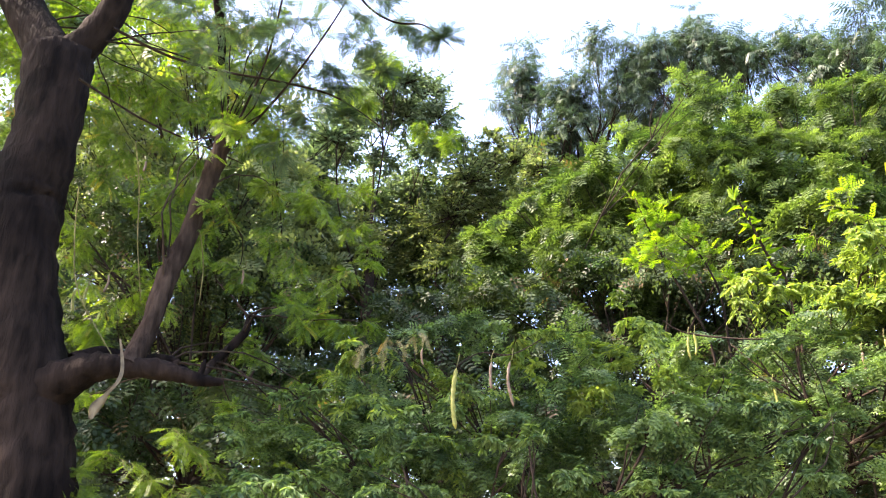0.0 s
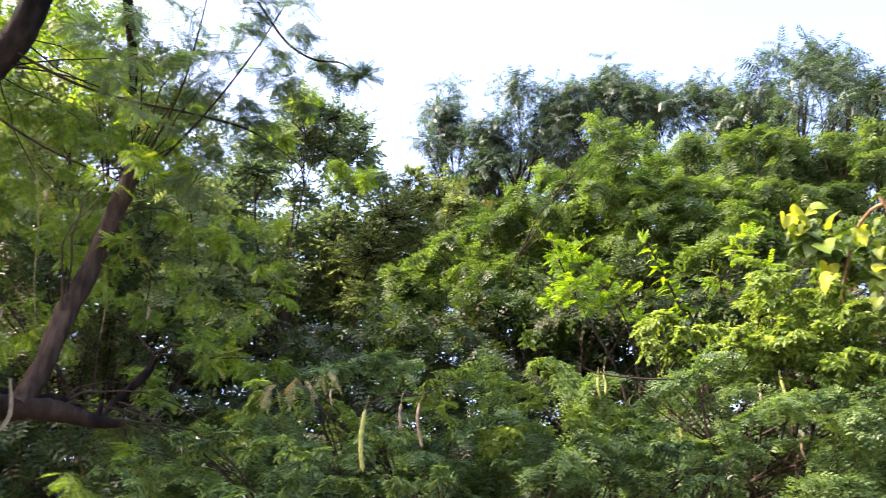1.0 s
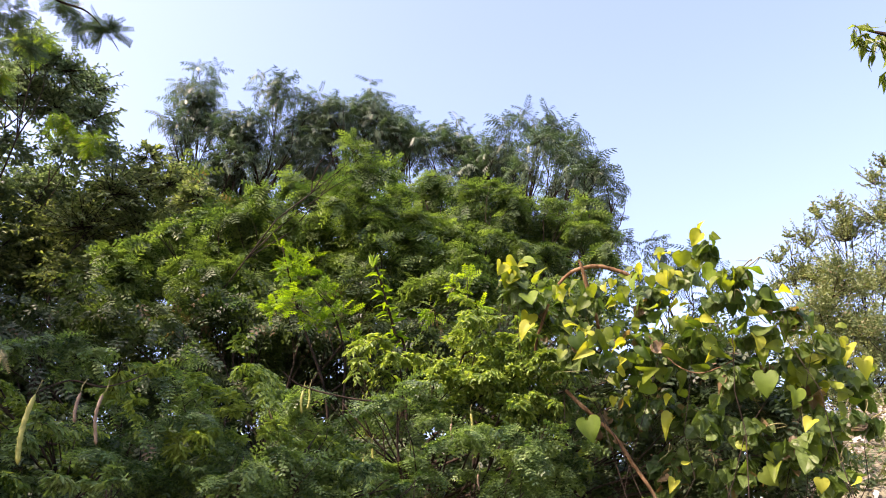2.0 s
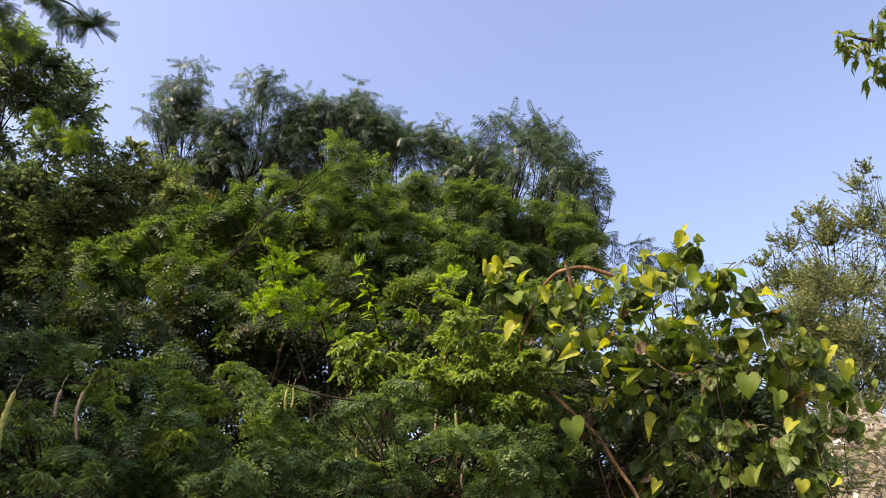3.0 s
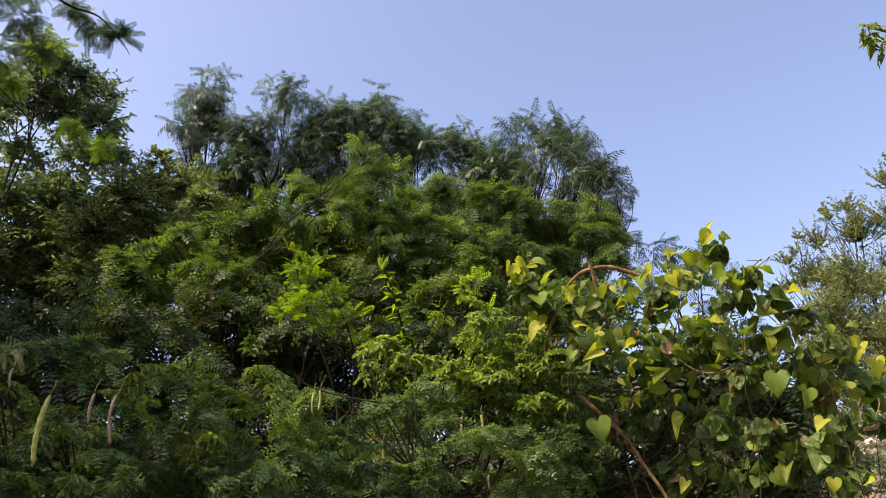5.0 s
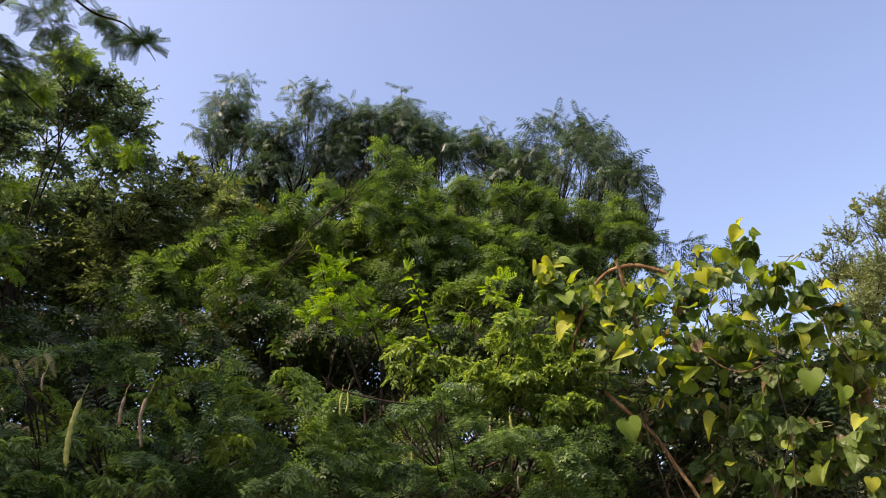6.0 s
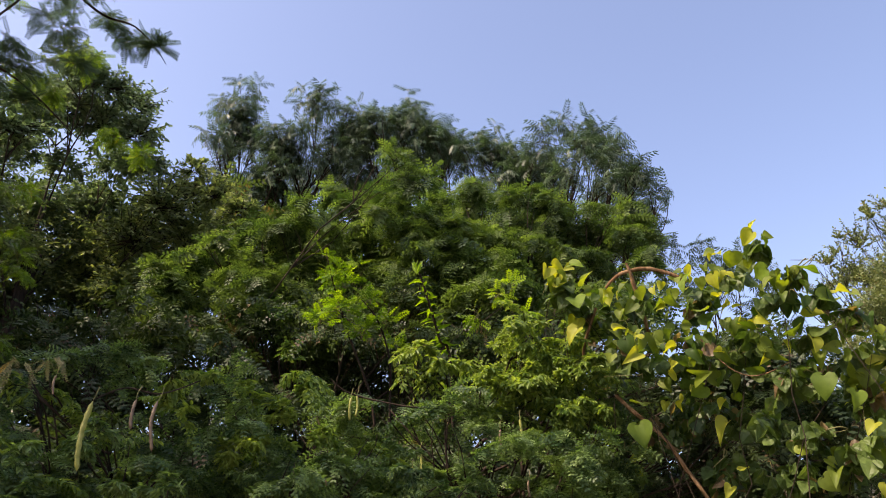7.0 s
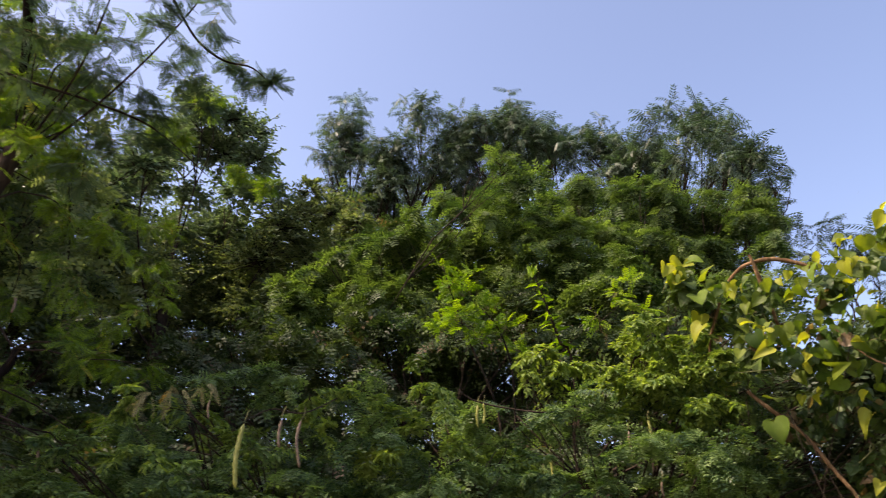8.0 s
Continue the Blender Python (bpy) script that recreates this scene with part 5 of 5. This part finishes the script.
for k in range(275):
    x, y, z, r = CLIMB[rng.choice(len(CLIMB), p=weights / weights.sum())]
    d = unit(rng.normal(size=3) + np.array([-0.45, -0.7, 0.45]))
    place = np.array([x, y, z]) + d * (r * rng.uniform(0.8, 1.25) + 0.03)
    out = unit(SUNWARD * 0.6 + d * 0.45 + rng.normal(size=3) * 0.75)
    hang_leaf(shapes[k % 5], place, out, -UP + rng.normal(size=3) * 0.8, 0.038 + 0.05 * rng.uniform() ** 1.3)
# the largest leaves that stand out: place, width, turn of the tip below level, tone
BIG = [
    (2.43, 2.93, 2.98, 0.104, 90, 0.55), (2.03, 3.26, 2.93, 0.096, 80, 0.75), (2.04, 3.32, 2.81, 0.09, 130, 0.95), (1.88, 3.28, 3.08, 0.075, 115, 0.95),
    (2.51, 2.86, 2.98, 0.076, 90, 0.95), (2.0, 3.2, 3.1, 0.07, 30, 0.6), (2.58, 2.69, 3.14, 0.075, 150, 0.9), (2.64, 2.64, 3.12, 0.055, 10, 0.4),
    (2.78, 2.58, 2.98, 0.095, -5, 0.45), (2.85, 2.59, 2.84, 0.08, 10, 0.7), (2.64, 2.72, 2.99, 0.086, 170, 0.6), (2.33, 3.28, 2.36, 0.11, 80, 0.6),
    (2.52, 3.07, 2.52, 0.08, 130, 0.6), (2.88, 2.72, 2.5, 0.104, 100, 0.55), (2.96, 2.65, 2.43, 0.075, 110, 0.6),
]
for x, y, z, size, turn, tone in BIG:
    v, q = heart_leaf(rng.uniform(0.1, 0.45), rng.uniform(0.15, 0.5), rng.uniform(-0.5, 0.5))
    tip = np.array([0.88, -0.47, 0.0]) * math.cos(radians(turn)) - UP * math.sin(radians(turn))
    place = np.array([x, y, z])
    leaf = hang_leaf(mesh_of("leaf", v, q, M_HEART_OUT, np.full(len(v), tone), True), place - tip * 0.45 * size, unit(SUNWARD + np.array([0.1, -0.2, 0.0]) + rng.normal(size=3) * 0.55), tip, size)
    near = min(CLIMB, key=lambda c: math.dist(c[:3], (x, y, z)))
    v, q = tubes([bend(near[:3], place - tip * 0.45 * size, 0.0022, 0.0012, 7, 0.12)], 5)
    stalk = child("leaf_stalk", mesh_of("leaf_stalk", v - cfoot, q, M_TWIG, shade=True), leaf)
    stalk.matrix_parent_inverse = leaf.matrix_local.inverted()

# ---- young bright shoots ----
rng = np.random.default_rng(29)
def shoots(label, lines, clumps, per, each, size):
    base = np.array([lines[0][0][0], lines[0][0][1], float(ground_z(lines[0][0][0], lines[0][0][1])) - 0.03])
    ob = thing("sapling", base, label, "sapling", "bright saplings")
    for line in lines:
        x0, y0, z0 = line[0][:3]
        full = [(x0 + 0.03, y0 + 0.02, base[2], 0.012), (x0 + 0.03, y0 + 0.02, 0.5 * (base[2] + z0), 0.01), (x0 + 0.02, y0 + 0.01, 0.2 * base[2] + 0.8 * z0, 0.009)] + [(x, y, z, 0.55 * r) for x, y, z, r in line]
        v, q = tubes([finer(full, 4)], 6)
        child("stem", mesh_of("stem", v - base, q, M_BRANCH, shade=True), ob)
    tw = twigs_in(clumps, per, 1.1, 1.0, (0.5, 1.1))
    child("twig_mass", twig_mesh(tw, 0.3, 0.003, M_TWIG, base), ob, kind="stuff")
    leaf_parts(tw, each, SPRIG, size, 0.2, 0.2, 0.6, 0.05, 0.6, M_SPRIG, base, ob)


shoots("bright yellow-green sapling with fresh feathered leaves", [SPRIG1, SPRIG3], SPRIG_A, 720, 3, 0.075)


def wand(label, line):
    """A slender upright shoot: short leaves in pairs up the stem and a bright tuft on top."""
    base = np.array([line[0][0], line[0][1], float(ground_z(line[0][0], line[0][1])) - 0.03])
    ob = thing("sapling", base, label, "sapling", "bright saplings")
    rail = finer([(line[0][0], line[0][1], base[2], 0.012)] + [(x, y, z, 0.7 * r) for x, y, z, r in line], 8)
    v, q = tubes([rail], 6)
    child("stem", mesh_of("stem", v - base, q, M_LIMB, shade=True), ob)
    blades = [mesh_of("leaf", *simple_leaf(w, 0.1, c), M_SPRIG, np.full(9, t)) for w, c, t in ((0.34, 0.25, 0.5), (0.28, 0.4, 0.8), (0.3, 0.15, 1.0))]
    top = rail[:, 2].max()
    spots = [(p, k) for k, p in enumerate(rail[:, :3]) if top - 0.75 < p[2] < top - 0.05]
    for p, k in spots:
        for turn in (0.0, math.pi):
            a = k * 1.9 + turn + rng.uniform(-0.4, 0.4)
            x = unit(np.array([math.cos(a), math.sin(a), rng.uniform(-0.1, 0.5)]))
            y = unit(np.cross(UP + rng.normal(size=3) * 0.3, x))
            sz = rng.uniform(0.07, 0.11)
            leaf = child("leaf", blades[rng.integers(2)], ob)
            leaf.matrix_local = Matrix(np.vstack([np.column_stack([x * sz, y * sz, np.cross(x, y) * sz, p - base]), [0, 0, 0, 1]]).tolist())
    for k in range(14):
        a = k * 2.4
        x = unit(np.array([math.cos(a), math.sin(a), rng.uniform(0.8, 2.6)]))
        y = unit(np.cross(np.array([-0.4, -0.5, 0.6]) + rng.normal(size=3) * 0.3, x))
        sz = rng.uniform(0.07, 0.1)
        leaf = child("leaf", blades[2], ob)
        leaf.matrix_local = Matrix(np.vstack([np.column_stack([x * sz, y * sz, np.cross(x, y) * sz, rail[-1, :3] - UP * rng.uniform(0, 0.06) - base]), [0, 0, 0, 1]]).tolist())


wand("slender bright green shoot with paired short leaves", SPRIG2)
shoots("light green shoot beside the climber", [[(c[0], c[1], c[2] - 0.2, 0.006) for c in SPRIG_C[:1]] + [(*SPRIG_C[0][:3], 0.003)]], SPRIG_C, 220, 3, 0.075)

# ---- overhanging fig ----
of = np.array([5.0, 1.6, float(ground_z(5.0, 1.6)) - 0.05])
fig = thing("fig_tree", of, "fig tree with a branch of drooping pointed leaves", "tree")
v, q = tubes([finer([(of[0], of[1], of[2], 0.16), (5.0, 1.62, 1.8, 0.12), (4.8, 1.68, 3.4, 0.09), (4.5, 1.75, 4.4, 0.05)], 4), finer(OVER, 4)], 10, 0.03)
child("trunk", mesh_of("trunk", v - of, q, M_LIMB, shade=True), fig)
tw = twigs_in(OVER_O, 650, 0.8, -0.2)
child("twig_mass", twig_mesh(tw, 0.4, 0.002, M_TWIG, of), fig, kind="stuff")
leaf_parts(tw, 4, NARROW, 0.07, 0.5, 0.3, 0.8, 1.2, 0.8, M_OVER, of, fig)

rng = np.random.default_rng(37)


# ---- pods, withered spray, bark strip ----
def pod(parent, base, row, material):
    x, y, z, long, r = row
    r *= 0.76 if long > 0.16 else 0.68
    n = 15
    s = np.linspace(0, 1, n)
    bow = 0.06 * long * np.sin(np.pi * s * rng.uniform(0.8, 1.5)) * rng.choice([-1, 1])
    beads = 0.86 + 0.14 * np.sin(s * math.pi * 13)
    rad = r * beads * np.clip(np.minimum(s / 0.08, (1 - s) / 0.06), 0.18, 1)
    line = np.stack([x + bow, y + 0.4 * bow, z - long * s, rad], -1)
    stalk = bend((x + 0.01, y + 0.01, z + 0.045), (x, y, z), 0.0018, 0.0014, 5, 0.1)
    v, q = tubes([line], 8)
    ob = child("pod", mesh_of("pod", v - base, q, material, shade=True), parent, "ripe yellow-green pod" if material is M_POD_Y else "dry brown pod")
    v, q = tubes([stalk], 5)
    child("stalk", mesh_of("stalk", v - base, q, M_TWIG, shade=True), ob)


jfoot = np.array(pod_bush.location)
for line in (TANGLE, VINE4):
    v, q = tubes([finer(line, 5)], 6, 0.08)
    child("bare_twig", mesh_of("bare_twig", v - jfoot, q, M_BRANCH, shade=True), pod_bush, "bare dark twig")
for k, row in enumerate(PODS):
    host = old if k in (8, 9, 10, 11, 12, 13) else pod_bush
    hbase = foot if host is old else jfoot
    pod(host, hbase, row, M_POD_Y if k in (0, 3, 4, 5, 6, 8, 9, 14) else M_POD_B)
dry = [(-0.142, 2.763, 2.22, 0.07), (-0.06, 2.75, 2.22, 0.05), (-0.22, 2.77, 2.19, 0.05)]
tw = twigs_in(dry, 260, 0.5, 0.1, (0.5, 1.6))
bush = pod_bush
child("withered_spray", leaves_on(tw, 4, PINNA, 0.048, 0.9, 0.2, 0.8, 0.9, 1.1, M_STRAW, jfoot, "withered_spray"), bush, "pale withered leaves with orange flecks", "stuff")
strip = finer(STRIP, 4)
edge = np.array([0.75, 0.5, 0.2])
sv = np.concatenate([strip[:, :3] + s * edge * strip[:, 3:] + np.array([0, h, 0]) for s, h in ((-1, 0), (0, 0.006), (1, 0), (0, 0.009))])
k = len(strip)
sq = np.array([[a * k + i, a * k + i + 1, b * k + i + 1, b * k + i] for i in range(k - 1) for a, b in ((0, 1), (1, 2), (2, 3), (3, 0))])
child("bark_strip", mesh_of("bark_strip", sv - foot, sq, M_TORN, shade=True), old, "pale torn strip of bark")

# ---- stones on the mound ----
rock_v = np.array([(x, y, z) for x in (-1, 1) for y in (-1, 1) for z in (-1, 1)], float)
rock_q = np.array([[0, 1, 3, 2], [4, 6, 7, 5], [0, 4, 5, 1], [2, 3, 7, 6], [0, 2, 6, 4], [1, 5, 7, 3]])
sv, sq = [], []
for k in range(1200):
    a, rr = rng.uniform(0, 2 * math.pi), 2.2 * math.sqrt(rng.uniform())
    x, y = 8.3 + rr * math.cos(a), 6.2 + rr * math.sin(a)
    s = rng.gamma(1.6, 0.014) + 0.012
    m = np.array(Euler(rng.uniform(0, 6.28, 3)).to_matrix())
    one = (rock_v * rng.uniform(0.5, 1.0, 3) + rng.normal(size=(8, 3)) * 0.18) * s
    sv.append(one @ m.T + np.array([x, y, float(ground_z(x, y)) + 0.3 * s]))
    sq.append(rock_q + 8 * k)
tagged(new("rubble", mesh_of("rubble", np.concatenate(sv), np.concatenate(sq), M_STONE)), "pale broken stones strewn over the mound", "stones", kind="stuff")

# ---- dry brushwood and litter on the mound ----
heap = [(8.5 + rng.normal() * 1.1, 6.2 + rng.normal() * 1.0) for _ in range(34)]
heap = [(x, y, float(ground_z(x, y)) + 0.06, 0.4) for x, y in heap]
tw = twigs_in(heap, 90, 0.22, -0.05, (0.5, 1.3))
tagged(new("brushwood", twig_mesh(tw, 0.12, 0.004, M_STRIP, (0, 0, 0), name="brushwood")), "pale dry brushwood strewn on the mound", "brushwood", kind="stuff")
n = 9000
ang, rad = rng.uniform(0, 2 * math.pi, n), 2.6 * np.sqrt(rng.uniform(0, 1, n))
lx, ly = 8.3 + rad * np.cos(ang), 6.1 + rad * np.sin(ang)
spots = np.stack([lx, ly, ground_z(lx, ly) + rng.uniform(0.01, 0.08, n)], -1)
litter = leaves_on((spots, unit(rng.normal(size=(n, 3)) * np.array([1, 1, 0.3])), np.full(n, 0.01)), 1, SMALL, 0.055, 0.0, 0.0, 0.5, 0.0, 0.8, M_LITTER, (0, 0, 0), "leaf_litter", 0.5)
tagged(new("leaf_litter", litter), "dry brown and green leaf litter on the mound", "litter", kind="stuff")
